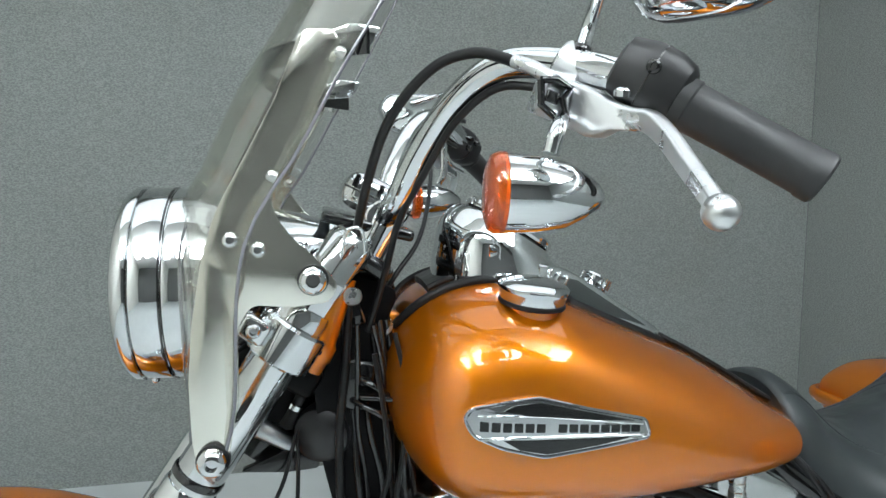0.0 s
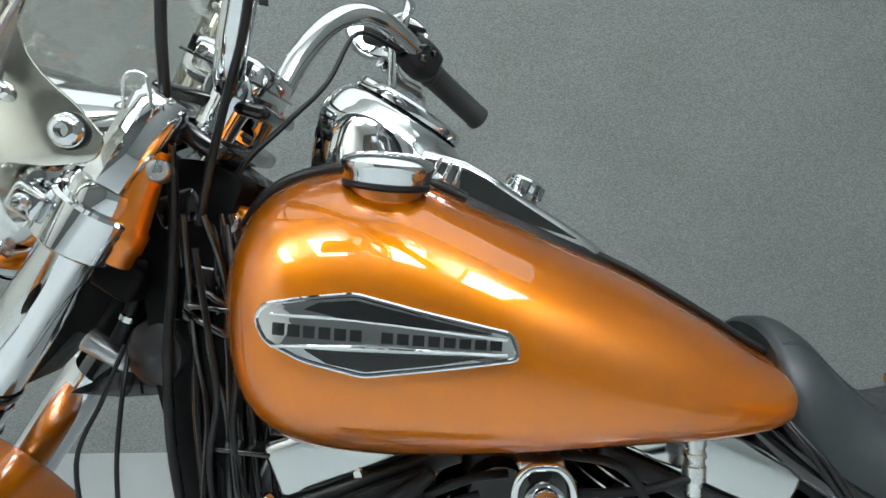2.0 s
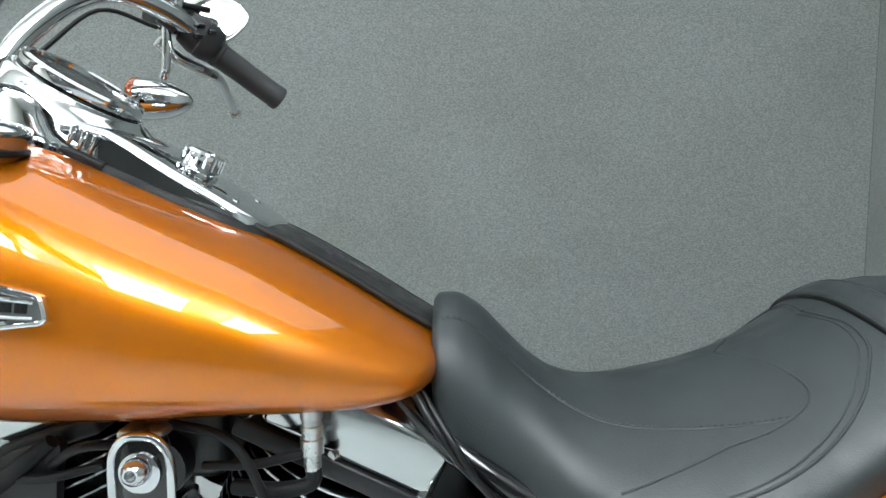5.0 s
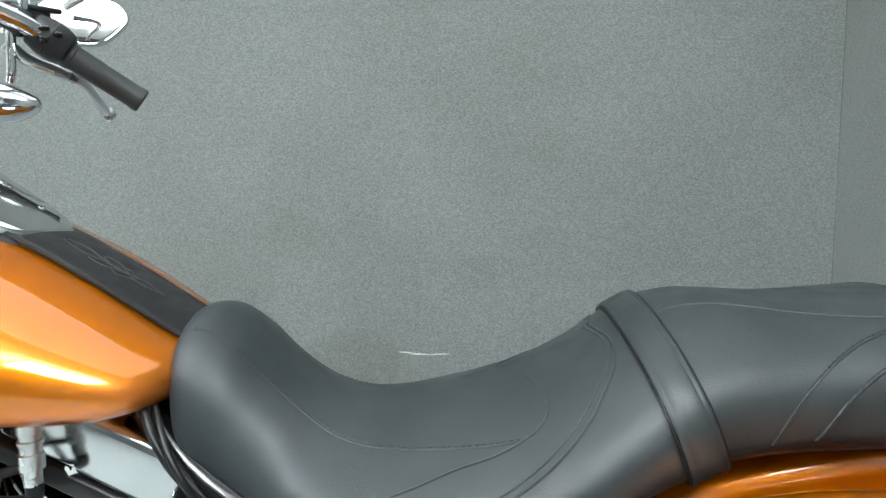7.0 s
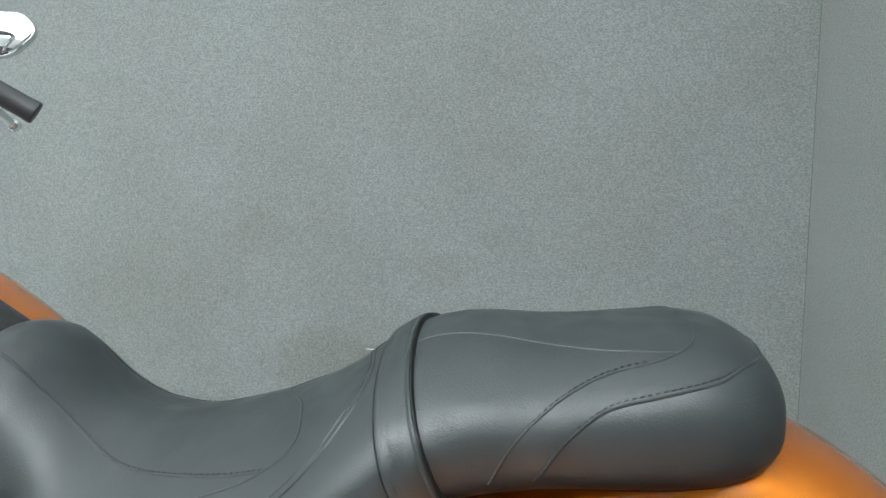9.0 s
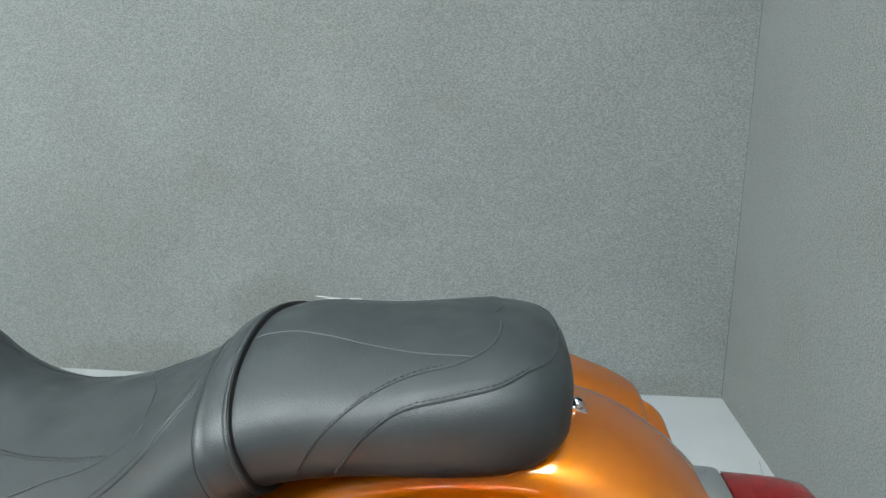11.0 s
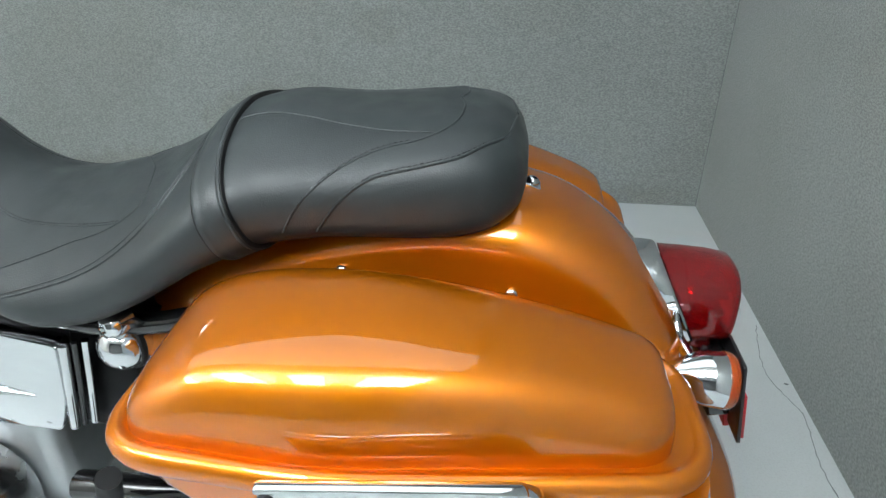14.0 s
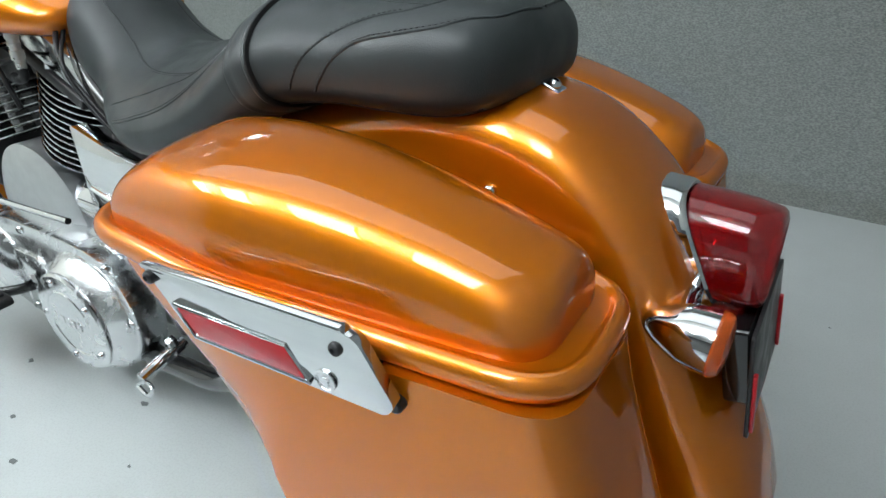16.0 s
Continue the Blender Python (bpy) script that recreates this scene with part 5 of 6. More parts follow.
    if g < 0:
        res = part("brake_reservoir", joined(box(pc + fwd * 0.035 + up * 0.012, (0.06, 0.07, 0.035), 0.01, (0, 10, -40)), box(pc + fwd * 0.035 + up * 0.032, (0.064, 0.074, 0.008), 0.003, (0, 10, -40))), SATIN_BLACK, bars, "black front brake reservoir")
        part("reservoir_bracket", tube([pc + fwd * 0.01 - up * 0.01, pc + fwd * 0.0 - up * 0.045 + ax * 0.03, pc + ax * 0.075 - up * 0.035 + fwd * 0.01], 0.0035, 10), CHROME, bars)
    # mirror
    m0 = pc + up * 0.016 + fwd * 0.004
    head_c = hb(0.365 - 0.035 * (g < 0), g * 0.478, 1.232 + (0.022 if g < 0 else 0.0))
    stem = part("mirror_stem", tube([m0, m0 + Vector((0.008, -g * 0.004, 0.03)), hb(0.368, g * 0.335, 1.275), hb(0.372, g * 0.42, 1.285), head_c + Vector((-0.012, g * 0.03, 0.02))], [0.0075, 0.0062, 0.006, 0.006, 0.006], 12), CHROME, bars, "chrome mirror stem")
    part("stem_nut", bolt_head(m0 - up * 0.004, up, 0.011, 0.010, True), GLOSS_BLACK, stem)
    mn = Vector((1.0, 0.30, -0.02) if g > 0 else (0.35, -0.92, 0.22)).normalized()
    mside = Vector((0, 0, 1)).cross(mn).normalized()
    mup = mn.cross(mside)
    out = rounded([(-0.078, 0.010), (-0.05, 0.045), (0.06, 0.040), (0.082, 0.015), (0.060, -0.035), (-0.03, -0.045)], 0.035, 6)
    shell = []
    for d, k in ((0.006, 0.985), (0.008, 1.0), (0.0, 1.02), (-0.008, 1.0), (-0.018, 0.85), (-0.025, 0.55), (-0.027, 0.08)):
        shell.append([head_c + mn * d + mside * (a * k * g) + mup * (b * k) for a, b in out])
    mirror = part("mirror", loft(shell), CHROME, bars, "chrome rear-view mirror")
    part("mirror_glass", loft([[head_c + mn * d + mside * (a * k * g) + mup * (b * k) for a, b in out] for d, k in ((0.004, 0.93), (0.0088, 0.93), (0.0092, 0.9))]), MIRROR, mirror)
    # front indicator below the perch
    sc = hb(0.275, g * 0.347, 1.086) if g > 0 else P(0.305, -0.275, 1.072)
    sdir = (-1.0, 0.12 * g, 0.05)
    bullet(sc, sdir, "front_indicator", "chrome bullet indicator with an amber lens", 0.033, 0.098, [sc + Vector((0.035, 0, 0.030)), sc + Vector((0.042, g * 0.004, 0.05)), P(0.338, 0.300, 1.150) if g > 0 else pc - up * 0.012 + fwd * 0.006])

# ---- cables ----
def cable(name, pts, r, mat=CABLE, label=""):
    return part(name, tube(pts, r, 10, 6), mat, bike, label)


cable("clutch_cable", [P(0.318, 0.298, 1.186), P(0.300, 0.27, 1.200), P(0.275, 0.235, 1.212), P(0.240, 0.21, 1.200), P(0.203, 0.185, 1.155), P(0.182, 0.150, 1.09), P(0.168, 0.110, 1.01), P(0.163, 0.092, 0.95), P(0.157, 0.088, 0.87), P(0.149, 0.088, 0.78), P(0.155, 0.09, 0.66), P(0.20, 0.10, 0.48), P(0.32, 0.10, 0.30)], 0.0052, CABLE, "thick black clutch cable")
part("cable_ferrule", tube([P(0.327, 0.302, 1.180), P(0.314, 0.293, 1.190), P(0.302, 0.277, 1.198)], 0.0062, 14), LEVER, bike)
cable("wiring_loom", [P(0.345, 0.245, 1.180), P(0.305, 0.212, 1.184), P(0.270, 0.172, 1.152), P(0.245, 0.125, 1.098), P(0.222, 0.10, 1.05), P(0.205, 0.10, 0.99), P(0.185, 0.09, 0.92)], 0.0042)
cable("brake_hose", [P(0.36, -0.22, 1.16), P(0.31, -0.16, 1.165), P(0.285, -0.06, 1.08), P(0.255, 0.03, 1.02), P(0.215, 0.06, 0.97), P(0.19, 0.05, 0.90)], 0.0031)
cable("brake_line", [P(0.10, 0.07, 0.80), P(0.085, 0.09, 0.75), P(0.062, 0.10, 0.69), P(0.075, 0.10, 0.60), P(0.11, 0.10, 0.55)], 0.0025)
cable("brake_line", [P(0.10, 0.06, 0.80), P(0.10, 0.085, 0.74), P(0.095, 0.09, 0.67), P(0.10, 0.09, 0.58), P(0.13, 0.09, 0.50)], 0.0025)
cable("wire_clip", [P(0.155, 0.165, 1.02), P(0.160, 0.170, 1.045), P(0.175, 0.168, 1.045), P(0.178, 0.165, 1.02)], 0.0018, ALLOY)
cable("wiring_loom", [P(0.19, 0.115, 0.90), P(0.20, 0.12, 0.83), P(0.205, 0.115, 0.76), P(0.19, 0.10, 0.68), P(0.20, 0.09, 0.55)], 0.0031)
cable("wiring_loom", [P(0.215, 0.10, 0.92), P(0.225, 0.115, 0.86), P(0.222, 0.11, 0.78), P(0.215, 0.10, 0.70), P(0.24, 0.09, 0.58)], 0.0031)
# harness beside the steering head and down the frame tube
random.seed(11)
for k in range(7):
    x0, s0 = 0.158 + 0.009 * k + 0.004 * random.random(), 0.074 + 0.012 * math.sin(1.9 * k)
    run = [P(x0 + 0.006 * random.uniform(-1, 1) + bend * (0.92 - z), s0 + 0.010 * random.uniform(-1, 1) + 0.02 * (z < 0.7), z) for z in (0.93, 0.87, 0.80, 0.73, 0.65, 0.56, 0.46) for bend in (0.06 + 0.012 * k,)]
    cable("harness_wire", run, (0.0052, 0.0036, 0.0044)[k % 3], GLOSS_BLACK)
for z in (0.84, 0.70, 0.58):
    part("cable_tie", box(P(0.196 + 0.10 * (0.92 - z), 0.086 + 0.02 * (z < 0.7), z), (0.060, 0.030, 0.005), 0.0015, (0, 8, 0)), GLOSS_BLACK, bike)
part("relay_box", box(P(0.172, 0.070, 0.852), (0.040, 0.020, 0.062), 0.006, (0, 12, 0)), GLOSS_BLACK, bike, "gloss black connector box")
part("relay_box", box(P(0.160, 0.066, 0.935), (0.046, 0.022, 0.034), 0.006, (0, -18, 0)), GLOSS_BLACK, bike, "gloss black connector box")


# ---- wheels and front fender ----
def wheel(at, name):
    c = P(at[0], 0.0, at[1])
    w = part(name, lathe([(-0.022, 0.215), (-0.03, 0.222), (-0.034, 0.235), (0.034, 0.235), (0.03, 0.222), (0.022, 0.215), (-0.022, 0.215)], c, (0, 1, 0), 48), CHROME, bike, "wheel with a black tyre")
    part("tyre", lathe([(-0.034, 0.228), (-0.058, 0.245), (-0.064, 0.275), (-0.055, 0.302), (-0.03, WHEEL - 0.004), (0.0, WHEEL), (0.03, WHEEL - 0.004), (0.055, 0.302), (0.064, 0.275), (0.058, 0.245), (0.034, 0.228)], c, (0, 1, 0), 64), TYRE, w)
    part("hub", lathe([(-0.07, 0.03), (-0.065, 0.05), (-0.03, 0.04), (0.03, 0.04), (0.065, 0.05), (0.07, 0.03)], c, (0, 1, 0), 28), CAST, w)
    for k in range(9):
        a = 2 * math.pi * k / 9
        d = Vector((math.cos(a), 0, math.sin(a)))
        part("spoke", tube([c + d * 0.035, c + d * 0.12, c + d * 0.218], [0.016, 0.011, 0.014], 10), CAST, w)
    for s in (0.06, -0.06):
        part("brake_disc", lathe([(-0.0025, 0.08), (-0.0025, 0.145), (0.0025, 0.145), (0.0025, 0.08)], c + Vector((0, s * 1.15, 0)), (0, 1, 0), 40), STEEL, w)


wheel(AXLE_F, "front_wheel")
wheel(AXLE_R, "rear_wheel")
ff = [(AXLE_F[0] + 0.392 * math.cos(radians(a)), AXLE_F[1] + 0.392 * math.sin(radians(a))) for a in range(200, -26, -6)]
part("front_fender", loft([fender_ring(i, ff, 0.088, 0.10) for i in range(len(ff))]), ORANGE, bike, "amber-orange front fender")

# ---- frame and engine ----
for g in (1, -1):
    part("down_tube", tube([P(0.175, g * 0.035, 0.80), P(0.19, g * 0.06, 0.62), P(0.20, g * 0.105, 0.40), P(0.23, g * 0.125, 0.20), P(0.33, g * 0.13, 0.145), P(0.70, g * 0.13, 0.14), P(1.0, g * 0.13, 0.17), P(1.05, g * 0.13, 0.28)], 0.021, 14), GLOSS_BLACK, bike, "gloss black frame tube")
    part("seat_rail", tube([P(0.70, g * 0.06, 0.74), P(0.80, g * 0.105, 0.66), P(0.95, g * 0.118, 0.585), P(1.08, g * 0.12, 0.58), P(1.30, g * 0.118, 0.63), P(1.48, g * 0.118, 0.60)], 0.014, 12), GLOSS_BLACK, bike, "gloss black seat rail")
    part("shock", tube([P(1.30, g * 0.132, 0.56), P(1.29, g * 0.136, 0.45), P(1.28, g * 0.138, 0.33)], 0.026, 16), CHROME, bike, "chrome rear shock absorber")
    part("swing_arm", tube([P(0.90, g * 0.11, 0.27), P(1.08, g * 0.12, 0.29), P(1.275, g * 0.125, 0.325)], 0.022, 12), GLOSS_BLACK, bike)
part("backbone", tube([P(0.17, 0, 0.88), P(0.30, 0, 0.80), P(0.55, 0, 0.755), P(0.78, 0, 0.72)], 0.03, 16), GLOSS_BLACK, bike)
part("gusset", plate([(0.16, 0.80), (0.24, 0.79), (0.34, 0.745), (0.25, 0.72), (0.21, 0.62), (0.175, 0.62)], lambda a, b, d: P(a, d, b), -0.045, 0.045, 0.008), GLOSS_BLACK, bike)
cup = part("tank_bracket", lathe([(-0.012, 0.010), (0.0, 0.012), (0.008, 0.012), (0.010, 0.009), (0.010, 0.0)], P(0.206, 0.060, 0.920), (-0.2, -1, 0.1), 20), STEEL, bike, "tank mounting bolt")
part("bracket_ear", box(P(0.209, 0.048, 0.900), (0.026, 0.02, 0.075), 0.008, (0, 12, 0)), ORANGE, cup)


def cylinder(cx, cz, lean):
    """A finned cylinder with its rocker box; lean in degrees towards the tail."""
    ax = Vector((math.sin(radians(lean)), 0, math.cos(radians(lean))))
    c = P(cx, 0.0, cz)
    u = Vector((math.cos(radians(lean)), 0, -math.sin(radians(lean))))
    prof, d = [], -0.02
    while d < 0.165:
        prof += [(d, 0.066), (d + 0.001, 0.098), (d + 0.0042, 0.099), (d + 0.0052, 0.066)]
        d += 0.0145
    cyl = part("cylinder", lathe(prof, c, ax, 40), GLOSS_BLACK, bike, "black finned cylinder with polished fin edges")
    d = -0.02
    while d < 0.165:
        part("fin_edge", lathe([(d + 0.0014, 0.0975), (d + 0.0016, 0.1000), (d + 0.0034, 0.1000), (d + 0.0036, 0.0975)], c, ax, 40), ALLOY, cyl)
        d += 0.0145
    top = c + ax * 0.168
    head = part("rocker_box", box(top + ax * 0.038 + u * 0.010, (0.186, 0.20, 0.062), 0.010, (0, lean, 0)), ROCKER, cyl, "chrome rocker box")
    part("rocker_base", box(top + ax * -0.002, (0.200, 0.206, 0.020), 0.004, (0, lean, 0)), SATIN_BLACK, cyl)
    for a in (-0.095, 0.0, 0.095):
        part("head_bolt", bolt_head(top + u * a + Vector((0, -0.094, 0)) + ax * 0.008, ax, 0.008, 0.012, True), CHROME, cyl)
    part("pushrod_tube", tube([c + u * 0.04 + Vector((0, 0.11, -0.06)), top + u * 0.03 + Vector((0, 0.10, 0.0))], 0.012, 12), CHROME, cyl)


cylinder(0.393, 0.508, -19.0)
cylinder(0.588, 0.505, 25.0)
part("plug_cover", plate(rounded([(0.272, 0.640), (0.33, 0.664), (0.398, 0.690), (0.410, 0.684), (0.404, 0.65), (0.40, 0.60), (0.30, 0.57), (0.275, 0.60)], 0.006), lambda a, b, d: P(a, 0.108 + d, b), 0.0, 0.012, 0.003), SATIN_BLACK, bike, "black plug lead cover beside the cylinder")
part("plug_boot", tube([P(0.335, 0.125, 0.640), P(0.36, 0.13, 0.655), P(0.405, 0.125, 0.690)], [0.012, 0.010, 0.007], 12), RUBBER, bike)
part("crankcase", joined(lathe([(-0.11, 0.13), (-0.10, 0.15), (0.10, 0.15), (0.11, 0.13)], P(0.485, 0.0, 0.345), (0, 1, 0), 40), box(P(0.70, 0.0, 0.30), (0.34, 0.19, 0.24), 0.03)), CAST, bike, "grey engine case")
# horn mount between the cylinders
mount = part("top_mount", plate(rounded([(0.482, 0.709), (0.528, 0.709), (0.530, 0.655), (0.518, 0.632), (0.492, 0.632), (0.480, 0.655)], 0.012), lambda a, b, d: P(a, 0.148 + d, b), 0.0, 0.008, 0.002), GLOSS_BLACK, bike, "chrome-rimmed top engine mount with a bolt")
part("mount_rim", tube([P(x, 0.157, z) for x, z in ((0.480, 0.632), (0.4785, 0.66), (0.480, 0.69), (0.491, 0.7055), (0.505, 0.708), (0.519, 0.7055), (0.530, 0.69), (0.5315, 0.66), (0.530, 0.632))], 0.0044, 10), CHROME, mount)
part("mount_flange", box(P(0.503, 0.140, 0.7075), (0.042, 0.03, 0.008), 0.003), STEEL, mount)
part("mount_washer", lathe([(0.0, 0.0185), (0.004, 0.0185), (0.005, 0.0165), (0.005, 0.0)], P(0.505, 0.157, 0.676), LEFT, 28), CHROME, mount)
part("mount_bolt", bolt_head(P(0.505, 0.162, 0.680), LEFT, 0.0125, 0.014), CHROME, mount)
# throttle body clutter, hoses and fittings below the tank
part("intake", tube([P(0.475, -0.05, 0.63), P(0.475, 0.03, 0.64), P(0.475, 0.075, 0.64)], 0.032, 20), SATIN_BLACK, bike)
for k, (a, b, c) in enumerate((((0.40, 0.12, 0.665), (0.44, 0.14, 0.69), (0.475, 0.13, 0.69)), ((0.52, 0.13, 0.71), (0.585, 0.145, 0.695), (0.625, 0.14, 0.60)), ((0.545, 0.12, 0.665), (0.60, 0.13, 0.672), (0.652, 0.135, 0.688)), ((0.33, 0.12, 0.66), (0.39, 0.13, 0.655), (0.45, 0.12, 0.665)))):
    cable("hose", [P(*a), P(*b), P(*c)], 0.0046, RUBBER)
fit_ = part("fuel_fitting", lathe([(0.0, 0.0105), (0.012, 0.0105), (0.013, 0.0092), (0.018, 0.0092), (0.019, 0.0105), (0.023, 0.0105), (0.024, 0.0092), (0.03, 0.0092), (0.031, 0.0108), (0.045, 0.0108), (0.046, 0.008), (0.06, 0.008)], P(0.650, 0.130, 0.728), (0, 0, -1), 18), STEEL, bike, "zinc fuel line fitting")
part("fitting_hose", tube([P(0.650, 0.13, 0.675), P(0.649, 0.13, 0.655), P(0.62, 0.125, 0.645), P(0.57, 0.11, 0.64)], 0.0075, 12), RUBBER, fit_)
cable("seat_loom", [P(0.735, 0.10, 0.742), P(0.765, 0.125, 0.70), P(0.80, 0.125, 0.655), P(0.86, 0.12, 0.60)], 0.004)
cable("seat_loom", [P(0.745, 0.095, 0.735), P(0.78, 0.13, 0.69), P(0.815, 0.13, 0.64), P(0.87, 0.125, 0.59)], 0.0035)
# dark works behind the cylinders and the air cleaner on the far side
part("battery_tray", box(P(0.72, -0.02, 0.58), (0.16, 0.15, 0.16), 0.02), SATIN_BLACK, bike)
part("air_cleaner", lathe([(0.0, 0.095), (0.03, 0.10), (0.055, 0.09), (0.065, 0.06), (0.067, 0.0)], P(0.49, -0.13, 0.62), (0, 1, 0), 40), GLOSS_BLACK, bike, "round black air cleaner")
part("coil_cover", box(P(0.49, -0.01, 0.66), (0.10, 0.12, 0.09), 0.02), SATIN_BLACK, bike)
part("regulator", box(P(0.235, 0.0, 0.42), (0.05, 0.14, 0.16), 0.01), SATIN_BLACK, bike)
# oil tank and side cover
part("oil_tank", box(P(0.90, 0.0, 0.50), (0.20, 0.22, 0.20), 0.03), SATIN_BLACK, bike)
side = part("side_cover", plate(rounded([(0.775, 0.600), (0.88, 0.573), (0.975, 0.556), (0.962, 0.470), (0.943, 0.418), (0.82, 0.425), (0.775, 0.45)], 0.008), lambda a, b, d: P(a, 0.120 + d, b), 0.0, 0.026, 0.007), CHROME, bike, "plain polished chrome side cover below the seat")
part("side_cover_bead", tube([P(0.79, 0.146, 0.494), P(0.85, 0.1475, 0.485), P(0.924, 0.146, 0.476)], [0.005, 0.006, 0.002], 10), CHROME, side)
for k, (w, m) in enumerate(((0.0065, CHROME), (0.004, GLOSS_BLACK), (0.005, CHROME))):
    part("cover_rib", tube([P(0.981 + 0.010 * k, 0.140 - 0.006 * k, 0.555), P(0.970 + 0.010 * k, 0.140 - 0.006 * k, 0.490), P(0.956 + 0.010 * k, 0.138 - 0.006 * k, 0.420)], w, 10), m, side)
# black block added for the shade in the gap behind the cover
part("gap_shade_block", box(P(1.0, 0.09, 0.48), (0.09, 0.05, 0.17), 0.01, (0, 10, 0)), DEEP_BLACK, side)
# black belt guard behind the side cover
guard = part("belt_guard", plate(rounded([(0.985, 0.575), (1.10, 0.590), (1.185, 0.565), (1.215, 0.50), (1.20, 0.43), (1.12, 0.395), (0.985, 0.40)], 0.02), lambda a, b, d: P(a, 0.066 + d, b), 0.0, 0.030, 0.008), SATIN_BLACK, bike, "black belt guard")
part("guard_rib", tube([P(1.0, 0.098, 0.43), P(1.08, 0.099, 0.435), P(1.17, 0.098, 0.47)], 0.006, 10), GLOSS_BLACK, guard)
# bag mount
mnt = part("bag_mount", lathe([(0.0, 0.014), (0.02, 0.016), (0.026, 0.0145), (0.031, 0.0105), (0.033, 0.006), (0.030, 0.005), (0.030, 0.0)], P(1.062, 0.125, 0.590), (-0.3, -1, 0.2), 20), CHROME, bike, "chrome docking point of the saddlebag")
part("mount_ring", lathe([(-0.008, 0.0325), (-0.006, 0.0345), (-0.001, 0.0345), (0.001, 0.0325)], P(1.046, 0.120, 0.548), (-0.45, -1, 0.1), 32), RUBBER, mnt)
part("mount_dome", lathe([(-0.03, 0.016), (-0.018, 0.026), (-0.004, 0.0325), (0.008, 0.0318), (0.018, 0.027), (0.026, 0.018), (0.030, 0.008), (0.0305, 0.0)], P(1.046, 0.120, 0.548), (-0.45, -1, 0.1), 32), CHROME, mnt)

# primary drive cover with its clutch cover
primary = part("primary_cover", plate(rounded([(0.27, 0.26), (0.31, 0.33), (0.42, 0.355), (0.62, 0.365), (0.76, 0.36), (0.83, 0.29), (0.82, 0.17), (0.74, 0.115), (0.45, 0.13), (0.30, 0.16)], 0.07, 8), lambda a, b, d: P(a, 0.10 + d, b), 0.0, 0.062, 0.022), ALLOY, bike, "polished aluminium primary cover")
DERBY = P(0.690, 0.165, 0.222)
dax = Vector((0.02, -1.0, 0.0))
part("clutch_housing", lathe([(-0.03, 0.128), (-0.005, 0.126), (0.012, 0.116), (0.026, 0.104), (0.032, 0.098)], DERBY, dax, 48), ALLOY, primary)
derby = part("clutch_cover", lathe([(0.030, 0.099), (0.033, 0.101), (0.038, 0.101), (0.042, 0.097), (0.043, 0.07), (0.041, 0.068), (0.041, 0.066), (0.043, 0.064), (0.043, 0.0)], DERBY, dax, 56), ALLOY, primary, "round polished clutch cover")
for k in range(5):
    a = radians(90 + 72 * k + 20)
    part("cover_screw", bolt_head(DERBY + dax * 0.042 + Vector((math.cos(a) * 0.084, 0, math.sin(a) * 0.084)), dax, 0.007, 0.005), CHROME, derby)
for k in range(4):
    part("raised_bar", box(DERBY + dax * 0.0435 + Vector((-0.027 + 0.018 * k, 0, 0.0)), (0.011, 0.002, 0.016), 0.0006), ALLOY, derby)
for x, z in ((0.30, 0.25), (0.34, 0.325), (0.50, 0.345), (0.78, 0.345), (0.815, 0.24), (0.62, 0.14), (0.45, 0.15)):
    part("cover_screw", bolt_head(P(x, 0.160, z), LEFT, 0.0085, 0.008), CHROME, primary)
part("inspection_cover", plate(rounded([(0.44, 0.21), (0.44, 0.29), (0.545, 0.295), (0.565, 0.25), (0.53, 0.205)], 0.02), lambda a, b, d: P(a, 0.160 + d, b), 0.0, 0.008, 0.003), ALLOY, primary)
part("stator_dome", lathe([(0.0, 0.085), (0.01, 0.084), (0.022, 0.07), (0.028, 0.045), (0.03, 0.0)], P(0.37, 0.155, 0.245), LEFT, 40), ALLOY, primary)
part("shift_rod", tube([P(0.36, 0.19, 0.415), P(0.55, 0.185, 0.425), P(0.735, 0.175, 0.432)], 0.006, 10), CHROME, bike, "chrome shift rod")
part("starter", tube([P(0.60, 0.06, 0.40), P(0.78, 0.06, 0.40)], 0.04, 20, smooth=False), CHROME, bike)
part("gearbox_cover", box(P(0.80, 0.05, 0.47), (0.12, 0.14, 0.09), 0.02), CAST, bike)
# footboard, side stand, exhaust
part("footboard", joined(box(P(0.36, 0.27, 0.225), (0.30, 0.10, 0.018), 0.006, (0, 4, 0)), box(P(0.36, 0.27, 0.237), (0.27, 0.085, 0.008), 0.003, (0, 4, 0))), RUBBER, bike, "black rubber footboard")
for x in (0.27, 0.45):
    part("board_bracket", tube([P(x, 0.12, 0.19), P(x, 0.18, 0.20), P(x, 0.23, 0.215)], 0.011, 10), GLOSS_BLACK, bike)
part("shift_lever", tube([P(0.36, 0.19, 0.415), P(0.34, 0.21, 0.36), P(0.30, 0.23, 0.31), P(0.20, 0.24, 0.30)], 0.008, 10), CHROME, bike)
peg = part("passenger_peg", tube([P(0.93, 0.14, 0.235), P(0.93, 0.19, 0.225), P(0.93, 0.23, 0.215)], 0.011, 12), CHROME, bike, "folded chrome passenger foot peg")
part("peg_loop", tube([P(0.90, 0.225, 0.185), P(0.945, 0.235, 0.19), P(0.965, 0.235, 0.215), P(0.935, 0.228, 0.21), P(0.90, 0.225, 0.185)], 0.0042, 10), CHROME, peg)
part("peg_rubber", tube([P(0.985, 0.16, 0.30), P(1.005, 0.175, 0.345), P(1.02, 0.185, 0.385)], 0.016, 14), RUBBER, peg)
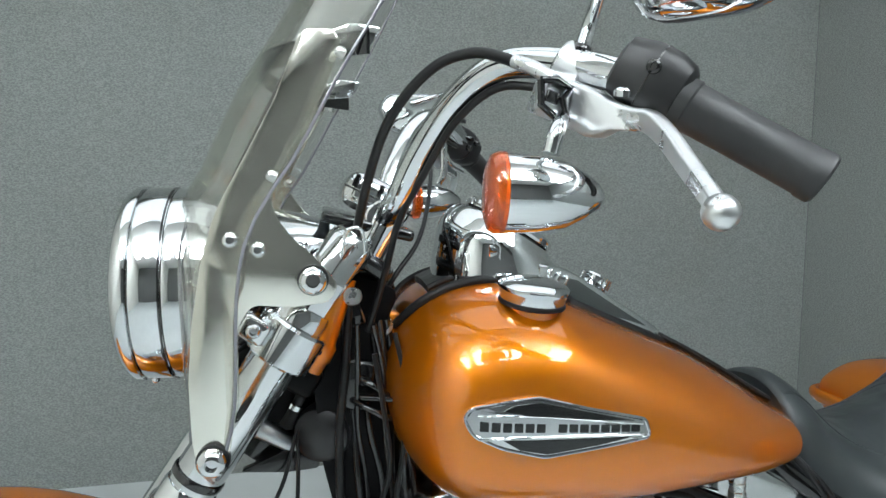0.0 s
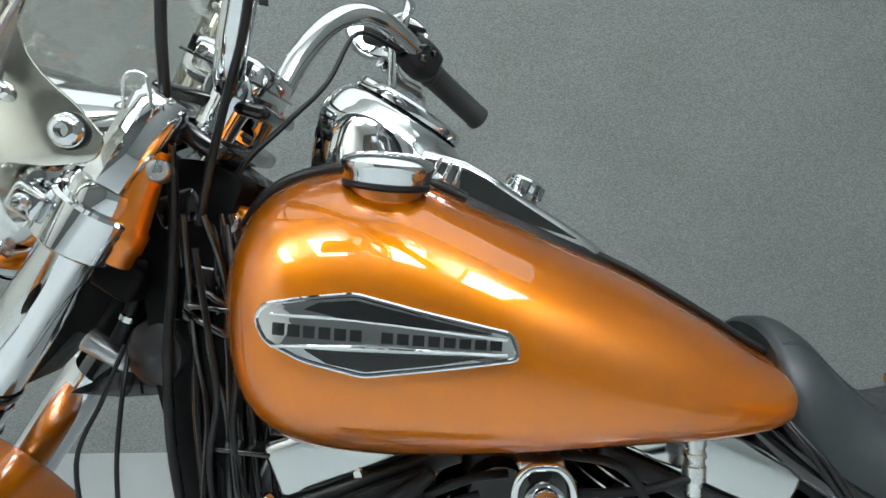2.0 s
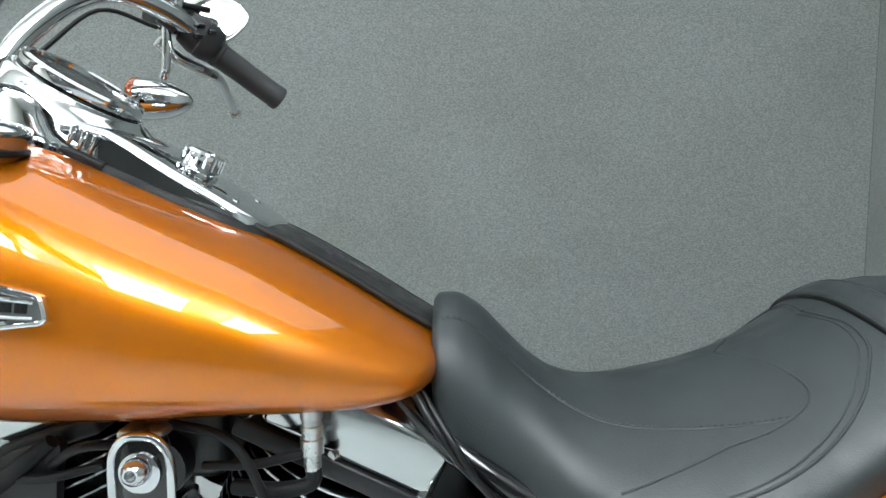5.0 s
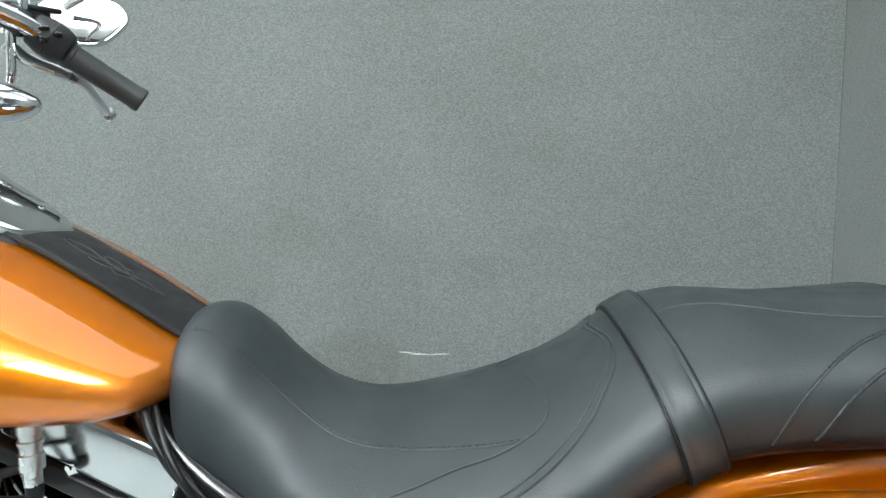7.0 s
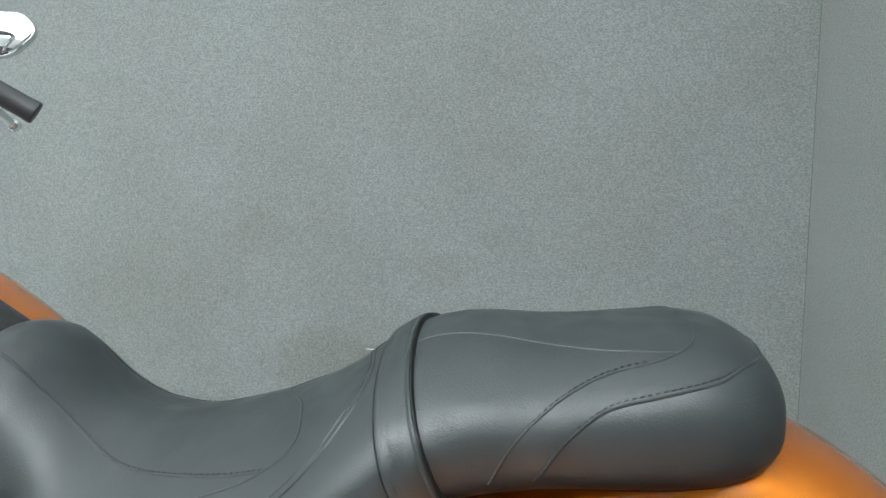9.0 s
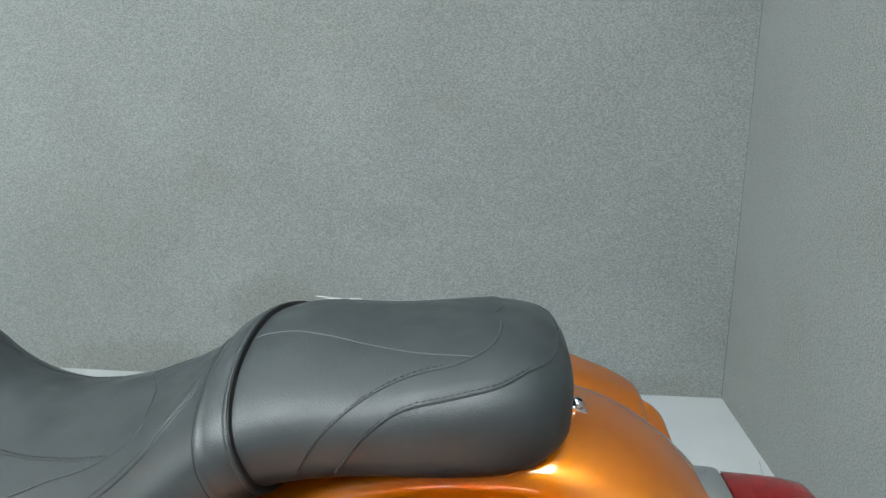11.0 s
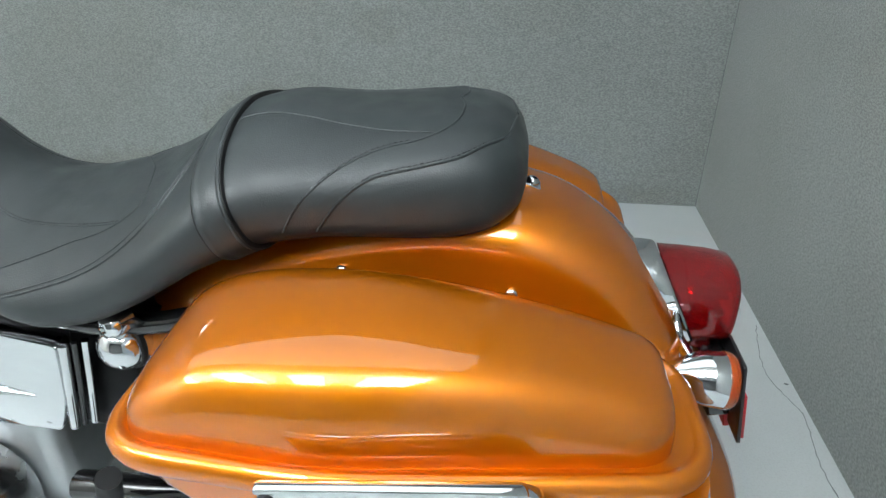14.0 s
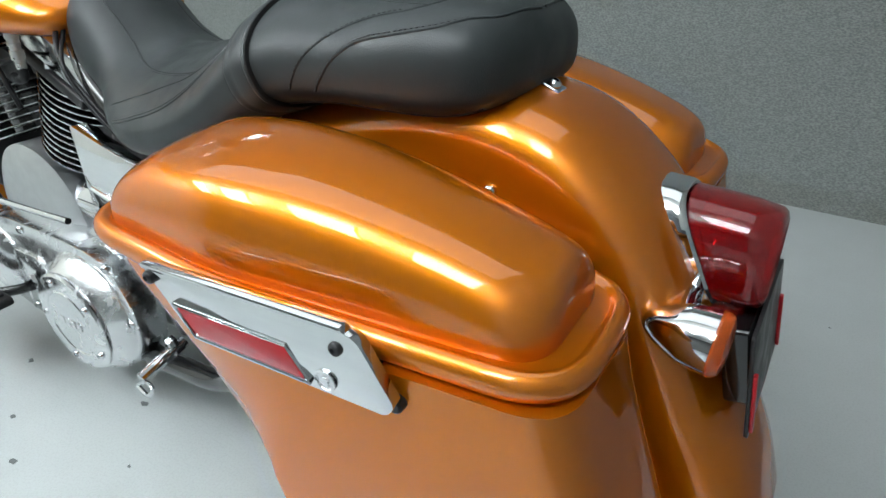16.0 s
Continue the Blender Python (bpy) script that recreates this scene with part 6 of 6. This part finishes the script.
part("peg_bolt", bolt_head(P(0.94, 0.165, 0.255), LEFT, 0.012, 0.014, True), CHROME, peg)
for g, z in ((-1, 0.24),):
    part("exhaust", tube([P(0.30, g * 0.12, 0.40), P(0.32, g * 0.19, 0.30), P(0.50, g * 0.20, 0.22), P(0.90, g * 0.20, 0.20), P(1.30, g * 0.20, 0.20), P(1.80, g * 0.20, 0.22)], [0.024, 0.026, 0.03, 0.045, 0.05, 0.048], 20), CHROME, bike, "chrome exhaust pipe")

# ---- marks on the walls and the floor ----
wall = bpy.data.objects["wall_back"]
for k, (x0, x1, z, dz) in enumerate(((0.728, 0.78, 0.335, -0.003), (0.782, 0.845, 0.331, -0.006), (0.842, 0.909, 0.327, 0.003), (0.765, 0.81, 0.3285, -0.003))):
    n = 6
    row = [[Vector((x0 + (x1 - x0) * i / n, WALL_Y - 0.0015, z + dz * i / n + 0.0015 * math.sin(3.1 * i + k) + w)) for w in (-0.0012 * math.sin(math.pi * i / n) - 0.0003, 0.0016 * math.sin(math.pi * i / n) + 0.0003)] for i in range(n + 1)]
    rings = [[a, b, b + Vector((0, 0.004, 0)), a + Vector((0, 0.004, 0))] for a, b in row]
    tear = new("tear", to_mesh("tear", loft(rings), SCRATCH))
    tear.parent = wall
    tagged(tear, "pale tear in the carpet")


def crack(pts, width):
    """A thin uneven line in the floor paint."""
    fine, rings = bez(pts, 10), []
    for i, p in enumerate(fine):
        q = fine[min(i + 1, len(fine) - 1)] - fine[max(i - 1, 0)]
        t = Vector((q[0], q[1], 0)).normalized()
        side = Vector((-t.y, t.x, 0))
        c = Vector((p[0], p[1], 0.0006)) + side * 0.004 * (noise.noise(Vector((p[0] * 60, p[1] * 60, 1.0))))
        w = width * (0.35 + 0.65 * abs(noise.noise(Vector((p[0] * 40, p[1] * 40, 7.0)))))
        rings.append([c - side * w, c + side * w, c + side * w - Vector((0, 0, 0.003)), c - side * w - Vector((0, 0, 0.003))])
    ob = new("crack", to_mesh("crack", loft(rings), CRACK))
    ob.parent = floor
    return ob


crack([(2.190, 1.67), (2.180, 1.64), (2.162, 1.56), (2.152, 1.50), (2.151, 1.45), (2.168, 1.39), (2.188, 1.33)], 0.0016)
crack([(2.188, 1.335), (2.182, 1.28), (2.171, 1.21), (2.166, 1.15), (2.170, 1.08)], 0.0018)
crack([(2.185, 2.02), (2.165, 1.92), (2.175, 1.80), (2.160, 1.72)], 0.0010)
random.seed(5)
for k, (x, y, r) in enumerate(((0.739, 0.716, 0.012), (0.546, 0.553, 0.010), (0.665, 0.492, 0.013), (0.40, 0.666, 0.012), (2.185, 1.43, 0.007), (1.90, 1.75, 0.004), (0.86, 0.60, 0.006))):
    ring = [(x + 0.6 * r * (0.7 + 0.5 * random.random()) * math.cos(a) * 1.3, y + 0.6 * r * (0.5 + 0.5 * random.random()) * math.sin(a)) for a in (2 * math.pi * i / 9 for i in range(9))]
    speck = new("floor_mark", to_mesh("floor_mark", plate(ring, lambda a, b, d: Vector((a, b, d)), -0.001, 0.0008), CRACK))
    speck.parent = floor
